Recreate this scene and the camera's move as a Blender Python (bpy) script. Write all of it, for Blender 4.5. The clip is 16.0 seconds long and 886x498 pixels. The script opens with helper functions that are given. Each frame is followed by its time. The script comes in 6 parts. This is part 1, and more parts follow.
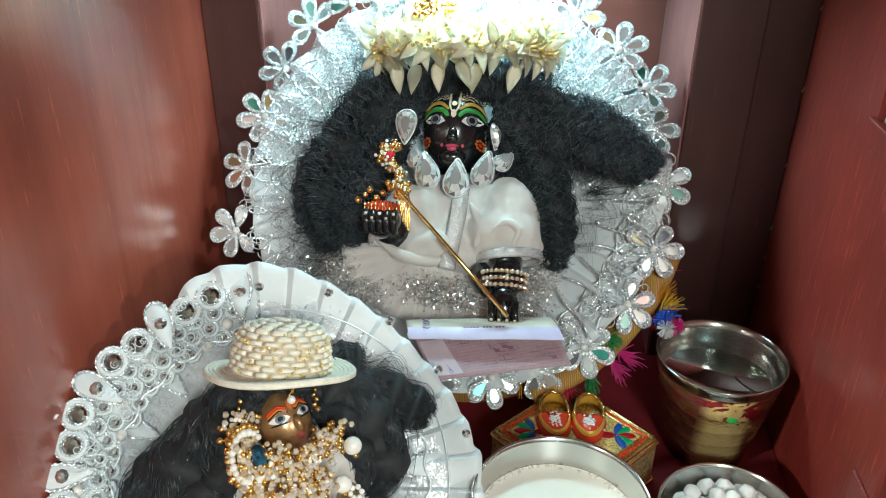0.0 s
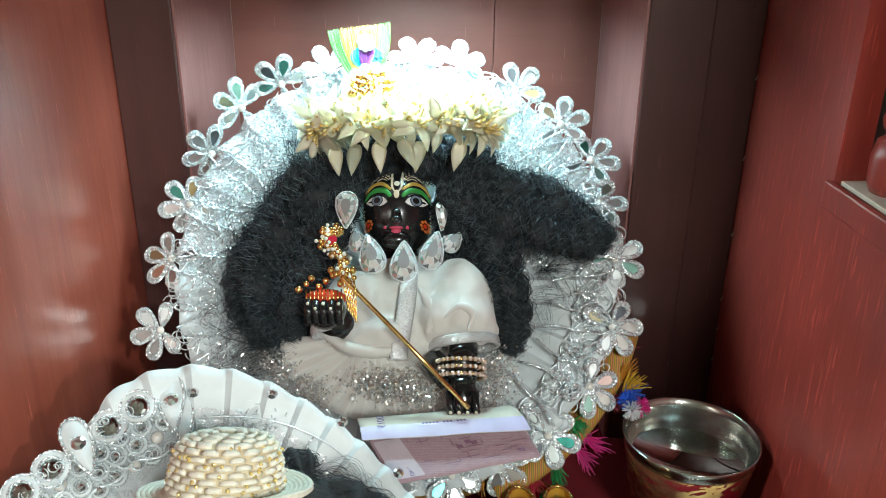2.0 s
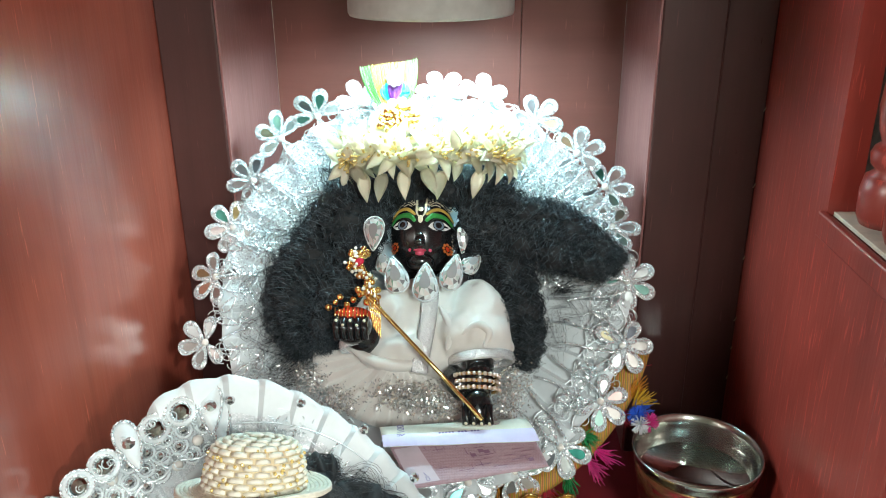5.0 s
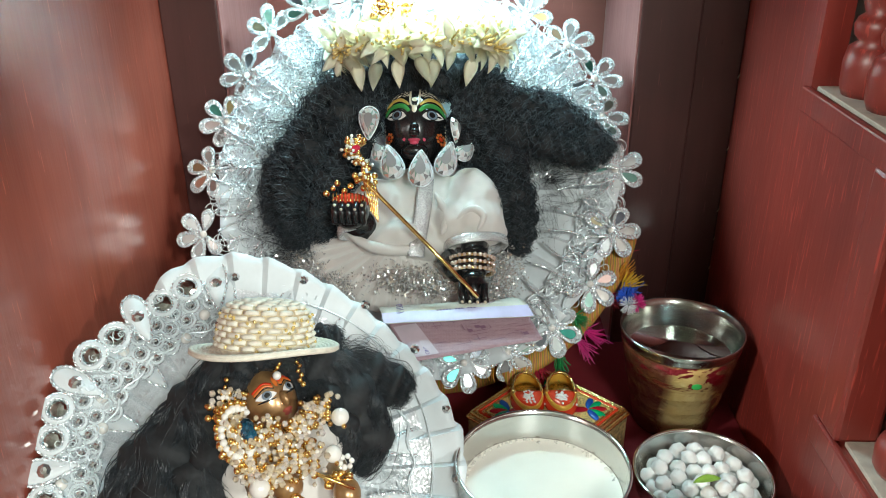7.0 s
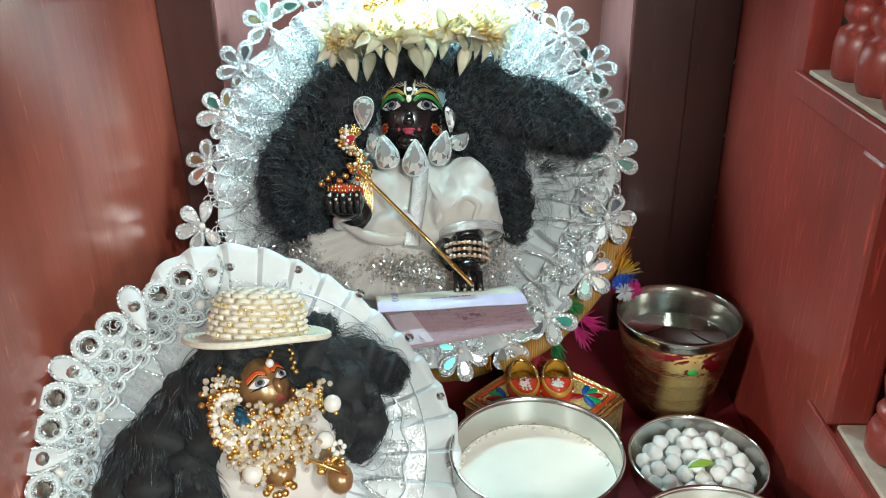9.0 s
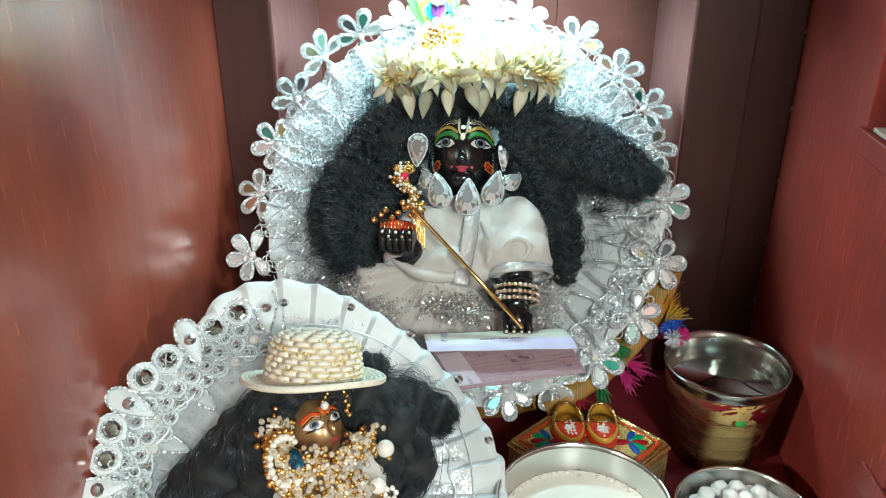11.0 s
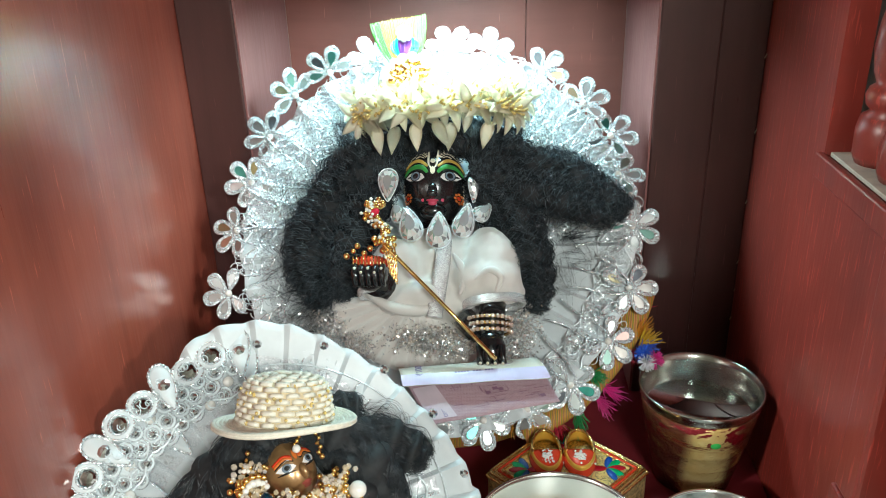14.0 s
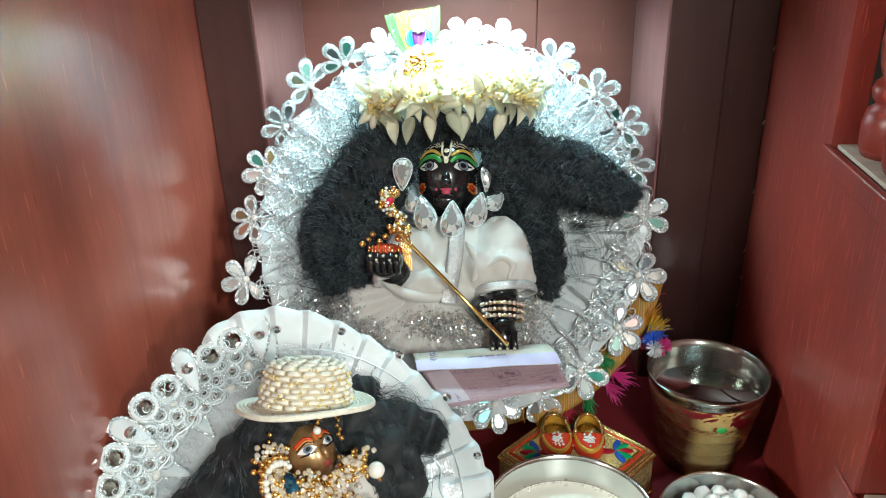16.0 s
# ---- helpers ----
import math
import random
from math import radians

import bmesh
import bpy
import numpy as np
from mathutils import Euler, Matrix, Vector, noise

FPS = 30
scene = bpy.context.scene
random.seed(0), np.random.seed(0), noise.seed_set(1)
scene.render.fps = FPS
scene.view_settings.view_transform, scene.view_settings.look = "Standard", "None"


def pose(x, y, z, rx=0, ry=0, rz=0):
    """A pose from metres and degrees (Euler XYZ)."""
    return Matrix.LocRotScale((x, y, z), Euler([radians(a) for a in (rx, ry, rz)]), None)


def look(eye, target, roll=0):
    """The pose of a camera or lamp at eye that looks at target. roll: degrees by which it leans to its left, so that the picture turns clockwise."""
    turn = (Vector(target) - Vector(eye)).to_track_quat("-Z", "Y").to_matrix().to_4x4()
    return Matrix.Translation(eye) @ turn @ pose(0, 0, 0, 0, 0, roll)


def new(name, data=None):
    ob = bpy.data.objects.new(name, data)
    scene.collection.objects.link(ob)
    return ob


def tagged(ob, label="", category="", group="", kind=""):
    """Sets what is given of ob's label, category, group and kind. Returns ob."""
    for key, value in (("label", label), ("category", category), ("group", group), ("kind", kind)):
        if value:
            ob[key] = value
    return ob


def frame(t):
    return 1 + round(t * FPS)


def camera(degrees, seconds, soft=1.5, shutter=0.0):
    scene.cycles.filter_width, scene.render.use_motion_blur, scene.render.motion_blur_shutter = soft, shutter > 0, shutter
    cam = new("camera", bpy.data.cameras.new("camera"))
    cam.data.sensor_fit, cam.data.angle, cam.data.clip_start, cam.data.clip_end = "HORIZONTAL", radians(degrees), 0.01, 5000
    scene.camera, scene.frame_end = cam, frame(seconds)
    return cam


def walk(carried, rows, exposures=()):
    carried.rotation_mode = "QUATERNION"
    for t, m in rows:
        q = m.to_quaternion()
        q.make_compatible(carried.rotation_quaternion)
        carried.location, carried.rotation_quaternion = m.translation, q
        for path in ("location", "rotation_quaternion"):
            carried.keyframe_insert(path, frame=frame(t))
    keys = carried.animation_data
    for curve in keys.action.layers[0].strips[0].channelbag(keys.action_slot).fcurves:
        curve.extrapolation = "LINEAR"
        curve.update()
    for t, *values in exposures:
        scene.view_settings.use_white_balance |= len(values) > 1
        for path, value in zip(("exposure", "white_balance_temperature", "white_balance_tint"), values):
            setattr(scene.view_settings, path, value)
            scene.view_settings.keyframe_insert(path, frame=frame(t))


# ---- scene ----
cam = camera(57.6, 16.0, 1.0)
METRES, EYE, TILT, LEAN, TURN = 0.525, 0.48, 0.0, 0.0, 6.3
ROWS = [
    (0.0, 0.0, 0.0, 0.0, 0.26, -28.61, -0.47),
    (0.5, -0.0654, 0.0745, -0.0512, -2.12, -24.99, 0.02),
    (1.0, -0.0769, 0.1121, -0.0999, -5.98, -24.87, -1.08),
    (1.5, -0.0751, 0.0898, -0.0657, -6.88, -23.73, -1.62),
    (2.0, -0.0515, 0.0739, -0.0362, -6.61, -22.44, -0.65),
    (2.5, -0.0562, 0.0819, -0.0452, -5.59, -22.2, -0.96),
    (3.0, -0.0455, 0.112, -0.0549, -5.39, -22.33, -0.58),
    (5.5, -0.0179, -0.0616, -0.0182, -2.95, -22.08, 0.41),
    (6.0, -0.0166, -0.0724, -0.0543, -4.48, -23.64, -0.32),
    (6.5, -0.0326, -0.0744, -0.0497, -4.75, -24.82, -0.41),
    (7.0, -0.041, -0.0693, -0.0596, -4.67, -25.51, 0.28),
    (7.5, -0.0247, -0.0706, -0.0653, -4.61, -26.01, 0.83),
    (8.0, -0.013, -0.0732, -0.0658, -4.56, -26.1, 1.32),
    (10.5, -0.0376, -0.0688, -0.069, -3.01, -26.02, 0.51),
    (11.0, -0.0571, -0.06, -0.0201, -1.78, -25.3, -0.02),
    (11.5, -0.062, -0.0893, 0.0137, -1.34, -24.69, 0.52),
    (12.0, -0.0417, -0.0778, 0.0017, -2.26, -24.41, 1.45),
    (12.5, -0.0394, -0.0597, 0.004, -2.38, -24.55, 1.9),
    (13.0, -0.0209, -0.0443, -0.0104, -3.13, -24.73, 2.14),
    (13.5, -0.0035, -0.0394, -0.0079, -3.48, -25.06, 1.92),
    (14.0, -0.0184, -0.0593, 0.0155, -2.86, -24.47, 1.67),
    (14.5, -0.0188, -0.089, 0.0175, -2.69, -24.69, 1.3),
    (15.0, -0.027, -0.0944, 0.0212, -2.77, -24.85, 1.14),
    (15.5, -0.0459, -0.0906, 0.0364, -2.66, -25.33, 0.87),
    (16.0, -0.0336, -0.0834, 0.0344, -2.49, -25.58, 1.63),
]
CROSS = [  # the eye at the edges of the still stretches
    (3.2, look((-0.025, 0.059, 0.451), (-0.046, 1.906, -0.315), 0.7)),
    (5.3, look((-0.003, -0.022, 0.490), (-0.125, 1.832, -0.250), -0.5)),
    (10.3, look((-0.011, -0.046, 0.448), (-0.118, 1.752, -0.422), -0.7)),
]
walk(cam, sorted([(t, pose(0, 0, EYE, TILT, LEAN, TURN) @ pose(METRES * x, METRES * y, METRES * z, 90 + pitch, roll, yaw)) for t, x, y, z, yaw, pitch, roll in ROWS] + CROSS, key=lambda r: r[0]), exposures=[(0.0, 0.0), (0.5, 0.10), (1.0, 0.26), (1.5, 0.10), (2.0, 0.10), (3.0, 0.24), (5.5, 0.28), (6.0, 0.16), (7.0, 0.12), (10.5, 0.10), (12.5, 0.18), (16.0, 0.17)])

# ---- world and lights ----
world = bpy.data.worlds.new("room")
scene.world = world
world.use_nodes = True
world.node_tree.nodes["Background"].inputs[0].default_value = (1.0, 0.95, 0.9, 1)
world.node_tree.nodes["Background"].inputs[1].default_value = 0.3


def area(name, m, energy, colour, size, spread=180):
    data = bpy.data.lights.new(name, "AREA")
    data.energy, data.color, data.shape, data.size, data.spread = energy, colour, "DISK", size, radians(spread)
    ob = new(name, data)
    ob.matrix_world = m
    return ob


area("niche_lamp_light", pose(-0.056, 0.700, 0.416), 1.9, (0.50, 0.92, 1.0), 0.12, 160)
area("room_ceiling_light", look((0.46, -1.25, 1.15), (-0.1, 0.5, 0.2)), 25, (0.93, 1.0, 0.95), 0.5)
# two unseen side lights, added for the soft shadow edges on the walls
area("unseen_side_light_west", look((-1.25, -0.76, 0.95), (0.2, 0.5, 0.2)), 17, (0.96, 1.0, 0.92), 0.14)
area("unseen_side_light_east", look((1.35, -0.95, 0.95), (-0.28, 0.45, 0.25)), 18, (0.96, 1.0, 0.94), 0.14)



# ---- materials ----
class Nodes:
    def __init__(self, name):
        self.m = bpy.data.materials.new(name)
        self.m.use_nodes = True
        self.t = self.m.node_tree
        self.b = self.t.nodes["Principled BSDF"]

    def add(self, kind, **values):
        n = self.t.nodes.new(kind)
        for k, v in values.items():
            n.inputs[k.replace("_", " ")].default_value = v
        return n

    def wire(self, a, b):
        self.t.links.new(a, b)

    def coords(self, scale=(1, 1, 1), turn=(0, 0, 0)):
        c, mp = self.add("ShaderNodeTexCoord"), self.add("ShaderNodeMapping")
        mp.inputs["Scale"].default_value, mp.inputs["Rotation"].default_value = scale, turn
        self.wire(c.outputs["Object"], mp.inputs["Vector"])
        return mp.outputs["Vector"]

    def noise(self, vec, scale, detail=4.0, rough=0.55, distort=0.0):
        n = self.add("ShaderNodeTexNoise", Scale=scale, Detail=detail, Roughness=rough, Distortion=distort)
        self.wire(vec, n.inputs["Vector"])
        return n.outputs["Fac"]

    def ramp(self, fac, stops):
        r = self.add("ShaderNodeValToRGB")
        e = r.color_ramp.elements
        while len(e) < len(stops):
            e.new(0.5)
        for k, (p, c) in enumerate(stops):
            e[k].position, e[k].color = p, (*c, 1) if len(c) == 3 else c
        self.wire(fac, r.inputs["Fac"])
        return r.outputs["Color"]

    def mix(self, fac, a, b):
        n = self.t.nodes.new("ShaderNodeMix")
        n.data_type = "RGBA"
        for v, s in ((fac, n.inputs[0]), (a, n.inputs[6]), (b, n.inputs[7])):
            if hasattr(v, "is_output"):
                self.wire(v, s)
            elif isinstance(v, tuple):
                s.default_value = (*v, 1)
            else:
                s.default_value = v
        return n.outputs[2]

    def bump(self, height, strength=0.2, distance=0.001):
        n = self.add("ShaderNodeBump", Strength=strength, Distance=distance)
        self.wire(height, n.inputs["Height"])
        self.wire(n.outputs["Normal"], self.b.inputs["Normal"])

    def set(self, **values):
        for k, v in values.items():
            s = self.b.inputs[k.replace("_", " ")]
            if hasattr(v, "is_output"):
                self.wire(v, s)
            else:
                s.default_value = (*v, 1) if isinstance(v, tuple) and len(v) == 3 else v
        return self


def plain(name, colour, rough=0.5, metal=0.0, coat=0.0, grain=0.12, scale=60.0, bump=0.1):
    """A paint, metal or paste with a little unevenness in colour and relief."""
    n = Nodes(name)
    v = n.coords()
    f = n.noise(v, scale)
    lo, hi = tuple(c * (1 - grain) for c in colour), tuple(min(1, c * (1 + grain)) for c in colour)
    n.set(Base_Color=n.ramp(f, [(0.3, lo), (0.7, hi)]), Roughness=rough, Metallic=metal, Coat_Weight=coat, Coat_Roughness=0.1)
    if bump:
        n.bump(n.noise(v, scale * 8), bump, 0.0004)
    return n.m


def wood(name, dark, light, rough=0.32, coat=0.5, along="z", scale=1.0, gloss=0.36, worn=0.69):
    """Varnished wood with long grain, cloudy stain and brush streaks."""
    n = Nodes(name)
    s = {"z": (26, 26, 1.6), "y": (26, 1.6, 26), "x": (1.6, 26, 26)}[along]
    g = n.coords(tuple(k * scale for k in s))
    grain, cloud, fine = n.noise(g, 2.2, 6, 0.6, 0.4), n.noise(n.coords(), 7, 3), n.noise(g, 16, 3)
    base = n.mix(grain, dark, light)
    base = n.mix(n.ramp(cloud, [(0.35, (0, 0, 0)), (0.75, (0.55, 0.55, 0.55))]), base, tuple(c * 0.62 for c in dark))
    scratch = n.noise(n.coords((140, 140, 9), (0.6, 0.0, 0.0)), 3, 2)
    base = n.mix(n.ramp(scratch, [(worn, (0, 0, 0)), (worn + 0.04, (0.45, 0.45, 0.45))]), base, tuple(min(1, c * 1.7) for c in light))
    n.set(Base_Color=base, Roughness=n.ramp(fine, [(0.2, (rough - 0.08,) * 3), (0.8, (rough + 0.12,) * 3)]), Coat_Weight=coat, Coat_Roughness=gloss)
    n.bump(fine, 0.22, 0.0006)
    return n.m


def glitter(name, base, flake, share=0.35, scale=900.0, metal=1.0, rough=0.25, tilt=0.9):
    """Cloth or net sown with small mirror-like flakes that lie at all angles."""
    n = Nodes(name)
    v = n.coords()
    cells = n.add("ShaderNodeTexVoronoi", Scale=scale)
    n.wire(v, cells.inputs["Vector"])
    sep = n.add("ShaderNodeSeparateColor")
    n.wire(cells.outputs["Color"], sep.inputs[0])
    on = n.ramp(sep.outputs[0], [(1 - share, (0, 0, 0)), (1 - share + 0.02, (1, 1, 1))])
    n.set(Base_Color=n.mix(on, base, flake), Roughness=n.ramp(on, [(0, (0.75,) * 3), (1, (rough,) * 3)]), Metallic=n.mix(on, (0, 0, 0), (metal,) * 3))
    nm = n.add("ShaderNodeNormalMap", Strength=0.0)
    add = n.t.nodes.new("ShaderNodeVectorMath")
    add.operation = "MULTIPLY_ADD"
    sub = n.t.nodes.new("ShaderNodeVectorMath")
    sub.operation = "SUBTRACT"
    n.wire(cells.outputs["Color"], sub.inputs[0])
    sub.inputs[1].default_value = (0.5, 0.5, 0.5)
    geo = n.add("ShaderNodeNewGeometry")
    n.wire(sub.outputs[0], add.inputs[0])
    add.inputs[1].default_value = (tilt, tilt, tilt)
    n.wire(geo.outputs["Normal"], add.inputs[2])
    norm = n.t.nodes.new("ShaderNodeVectorMath")
    norm.operation = "NORMALIZE"
    n.wire(add.outputs[0], norm.inputs[0])
    n.t.nodes.remove(nm)
    n.wire(norm.outputs[0], n.b.inputs["Normal"])
    return n.m


def crystal(name, tint, metal=0.3, warm=False):
    """Foil-backed cut glass: each facet is an island, its reflections painted in as tints."""
    n = Nodes(name)
    geo = n.add("ShaderNodeNewGeometry")
    col = n.ramp(geo.outputs["Random Per Island"], [(0.0, tint), (0.25, (0.92, 0.92, 0.92)), (0.40, (0.22, 0.23, 0.24)), (0.55, (0.90, 0.90, 0.90)), (0.70, (0.74, 0.44, 0.40)), (0.84, (0.16, 0.46, 0.38)), (1.0, (0.95, 0.95, 0.95))])
    if warm:
        col = n.ramp(geo.outputs["Random Per Island"], [(0.0, (0.9, 0.85, 0.75)), (0.4, (0.85, 0.7, 0.45)), (0.7, (0.92, 0.9, 0.88)), (1.0, (0.7, 0.55, 0.35))])
    n.set(Base_Color=col, Metallic=metal, Roughness=0.1, Coat_Weight=1.0, Coat_Roughness=0.02)
    return n.m


def cloth(name, colour, rough=0.8, weave=1500.0, sheen=0.3, crease=60.0):
    n = Nodes(name)
    v = n.coords()
    n.set(Base_Color=n.ramp(n.noise(v, crease, 5), [(0.25, tuple(c * 0.86 for c in colour)), (0.75, colour)]), Roughness=rough, Sheen_Weight=sheen)
    n.bump(n.noise(v, weave, 2), 0.25, 0.0003)
    return n.m


RED_WOOD = wood("red_varnished_wood", (0.20, 0.036, 0.022), (0.46, 0.108, 0.066), 0.34, 1.0, gloss=0.22)
CRIMSON_WOOD = wood("crimson_varnished_wood", (0.20, 0.024, 0.018), (0.40, 0.054, 0.038), 0.40, 0.6, worn=0.61)
PINK_WOOD = wood("pinkish_laminate", (0.26, 0.105, 0.098), (0.36, 0.16, 0.15), 0.36, 0.3)
BACK_WOOD = wood("back_panel_laminate", (0.20, 0.060, 0.046), (0.29, 0.096, 0.076), 0.45, 0.2, "x")
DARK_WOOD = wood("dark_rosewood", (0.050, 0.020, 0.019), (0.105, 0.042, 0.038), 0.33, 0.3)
RAW_WOOD = plain("bare_pale_wood", (0.62, 0.55, 0.46), 0.8, grain=0.2)
FLOOR_CLOTH = cloth("crimson_floor_cloth", (0.21, 0.008, 0.016), 0.8, 900, 0.0)
ROOM_PAINT = plain("cream_wall_paint", (0.60, 0.585, 0.53), 0.85)
GREY_PLASTIC = plain("grey_plastic", (0.52, 0.51, 0.47), 0.5)
STEEL = plain("brushed_steel", (0.62, 0.61, 0.58), 0.22, 1.0, grain=0.08, scale=25, bump=0.05)
# tumbler steel, with its dark reflections put into a darker base colour
STEEL_DARK = plain("darkened_steel", (0.42, 0.42, 0.39), 0.22, 1.0, grain=0.1, scale=25, bump=0.05)
STEEL_RIM = plain("polished_steel_rim", (0.75, 0.74, 0.72), 0.12, 1.0, grain=0.04)
GOLD = plain("polished_gold", (0.90, 0.60, 0.22), 0.2, 1.0, grain=0.15, scale=200)
SILVER = plain("silver_cord", (0.76, 0.82, 0.84), 0.34, 0.55, grain=0.12, scale=400)


def painted_reflections():
    """Small mirrors with reflections painted in as tints: grey, smoke, teal, amber and blush."""
    n = Nodes("mirror_glass")
    info = n.add("ShaderNodeObjectInfo")
    n.set(Base_Color=n.ramp(info.outputs["Random"], [(0.0, (0.62, 0.66, 0.66)), (0.2, (0.10, 0.11, 0.13)), (0.4, (0.55, 0.52, 0.48)), (0.55, (0.05, 0.30, 0.24)), (0.7, (0.70, 0.72, 0.72)), (0.82, (0.62, 0.42, 0.38)), (0.92, (0.62, 0.50, 0.20)), (1.0, (0.16, 0.18, 0.2))]), Metallic=0.85, Roughness=0.30)
    n.bump(n.noise(n.coords(), 160, 2), 0.35, 0.0008)
    return n.m


MIRROR = painted_reflections()
PEARL = plain("pearl", (0.82, 0.79, 0.74), 0.2, 0.0, 0.9, grain=0.05)
CRYSTAL = crystal("cut_crystal", (0.8, 0.9, 0.92))
RHINESTONE = crystal("dark_rhinestone", (0.5, 0.5, 0.48), 0.9)
WARM_CRYSTAL = crystal("warm_rhinestone", (0.9, 0.8, 0.6), 0.5, True)
WHITE_CLOTH = cloth("white_pleated_satin", (0.70, 0.75, 0.77), 0.5, 1400)
CREAM_CLOTH = cloth("cream_velvet", (0.72, 0.69, 0.65), 0.75, 1800, 0.6, 30)
TULLE = glitter("silver_sprinkled_tulle", (0.62, 0.66, 0.68), (0.92, 0.95, 0.97), 0.22, 1000, 0.8)
SILVER_GLITTER = glitter("silver_glitter", (0.46, 0.47, 0.47), (0.9, 0.92, 0.93), 0.5, 2400, 0.7)
GOLD_GLITTER = glitter("gold_glitter", (0.74, 0.54, 0.18), (0.95, 0.78, 0.36), 0.4, 1100, 0.6)
SILVER_CORD = glitter("beaded_silver_cord", (0.50, 0.55, 0.57), (0.88, 0.94, 0.96), 0.55, 1150, 0.8)
# solid core of each lock, a deeper black than the hairs round it
HAIR_CORE = plain("black_hair_core", (0.012, 0.014, 0.016), 0.75, grain=0.4, scale=300)
# frizz strands in a paler, bluish colour: glints painted into black hair
GLINT_HAIR = plain("glint_black_hair", (0.085, 0.108, 0.126), 0.14, grain=0.3, scale=300)
HAIR = plain("black_hair", (0.030, 0.037, 0.043), 0.25, grain=0.4, scale=300)
BLACK_LACQUER = plain("black_lacquer", (0.011, 0.012, 0.013), 0.22, 0.0, 0.6)
SKIN_GOLD = plain("golden_brown_paint", (0.34, 0.19, 0.08), 0.28, 0.45, 0.6, grain=0.25, scale=90)
PETAL = plain("cream_foam_petal", (0.86, 0.83, 0.70), 0.55, grain=0.06, scale=150)
_t = PETAL.node_tree
_tr, _mx = _t.nodes.new("ShaderNodeBsdfTranslucent"), _t.nodes.new("ShaderNodeMixShader")
_tr.inputs["Color"].default_value, _mx.inputs[0].default_value = (0.95, 0.9, 0.72, 1), 0.4
_t.links.new(_t.nodes["Principled BSDF"].outputs[0], _mx.inputs[1])
_t.links.new(_tr.outputs[0], _mx.inputs[2])
_t.links.new(_mx.outputs[0], _t.nodes["Material Output"].inputs["Surface"])


def paint(name, colour, rough=0.35):
    return plain(name, colour, rough, grain=0.08, bump=0)


CREAM_P, YELLOW_P, GREEN_P, WHITE_P = paint("cream_paint", (0.7, 0.62, 0.48)), paint("ochre_paint", (0.55, 0.36, 0.08)), paint("green_paint", (0.04, 0.28, 0.06)), paint("white_paint", (0.8, 0.76, 0.74))
IRIS_P, PINK_P, ORANGE_P, RED_P = paint("grey_blue_paint", (0.16, 0.2, 0.25)), paint("pink_paint", (0.62, 0.07, 0.13)), paint("orange_paint", (0.65, 0.16, 0.03)), paint("red_lacquer", (0.68, 0.055, 0.02), 0.2)
BLUE_P, TEAL_P, PURPLE_P, LEAF_P = paint("blue_thread", (0.03, 0.12, 0.6)), paint("teal_foil", (0.0, 0.33, 0.42)), paint("violet_foil", (0.16, 0.03, 0.2)), paint("leaf_green", (0.25, 0.42, 0.06))
MAGENTA_P, LILAC_P, NOTE_INK, MILK = paint("magenta_thread", (0.7, 0.03, 0.25)), paint("lilac_print", (0.56, 0.50, 0.72)), paint("mauve_ink", (0.25, 0.13, 0.2)), plain("milk", (0.90, 0.88, 0.79), 0.4, coat=0.12, grain=0.02, bump=0)
VIOLET_INK, BEIGE_P = paint("violet_ink", (0.12, 0.07, 0.25)), paint("note_paper", (0.62, 0.58, 0.50), 0.6)
SUGAR = plain("sugar", (0.90, 0.88, 0.85), 0.6, grain=0.05, scale=120, bump=0.3)
STRAW = plain("white_straw", (0.78, 0.74, 0.63), 0.6, grain=0.1, scale=250)
STRAW_GAP = plain("straw_shade", (0.56, 0.46, 0.30), 0.8)


def note_print():
    """Mauve banknote print: fine lines with a darker stepped motif."""
    n = Nodes("mauve_note_print")
    v = n.coords()
    lines = n.add("ShaderNodeTexWave", Scale=260.0, Distortion=3.0, Detail=2.0)
    n.wire(v, lines.inputs["Vector"])
    brick = n.add("ShaderNodeTexBrick", Scale=210.0)
    brick.inputs["Color1"].default_value, brick.inputs["Color2"].default_value, brick.inputs["Mortar"].default_value = (0.42, 0.27, 0.30, 1), (0.33, 0.20, 0.24, 1), (0.55, 0.42, 0.45, 1)
    n.wire(v, brick.inputs["Vector"])
    n.set(Base_Color=n.mix(n.ramp(lines.outputs["Fac"], [(0.3, (0, 0, 0)), (0.7, (0.6, 0.6, 0.6))]), brick.outputs["Color"], (0.44, 0.3, 0.35)), Roughness=0.6)
    return n.m


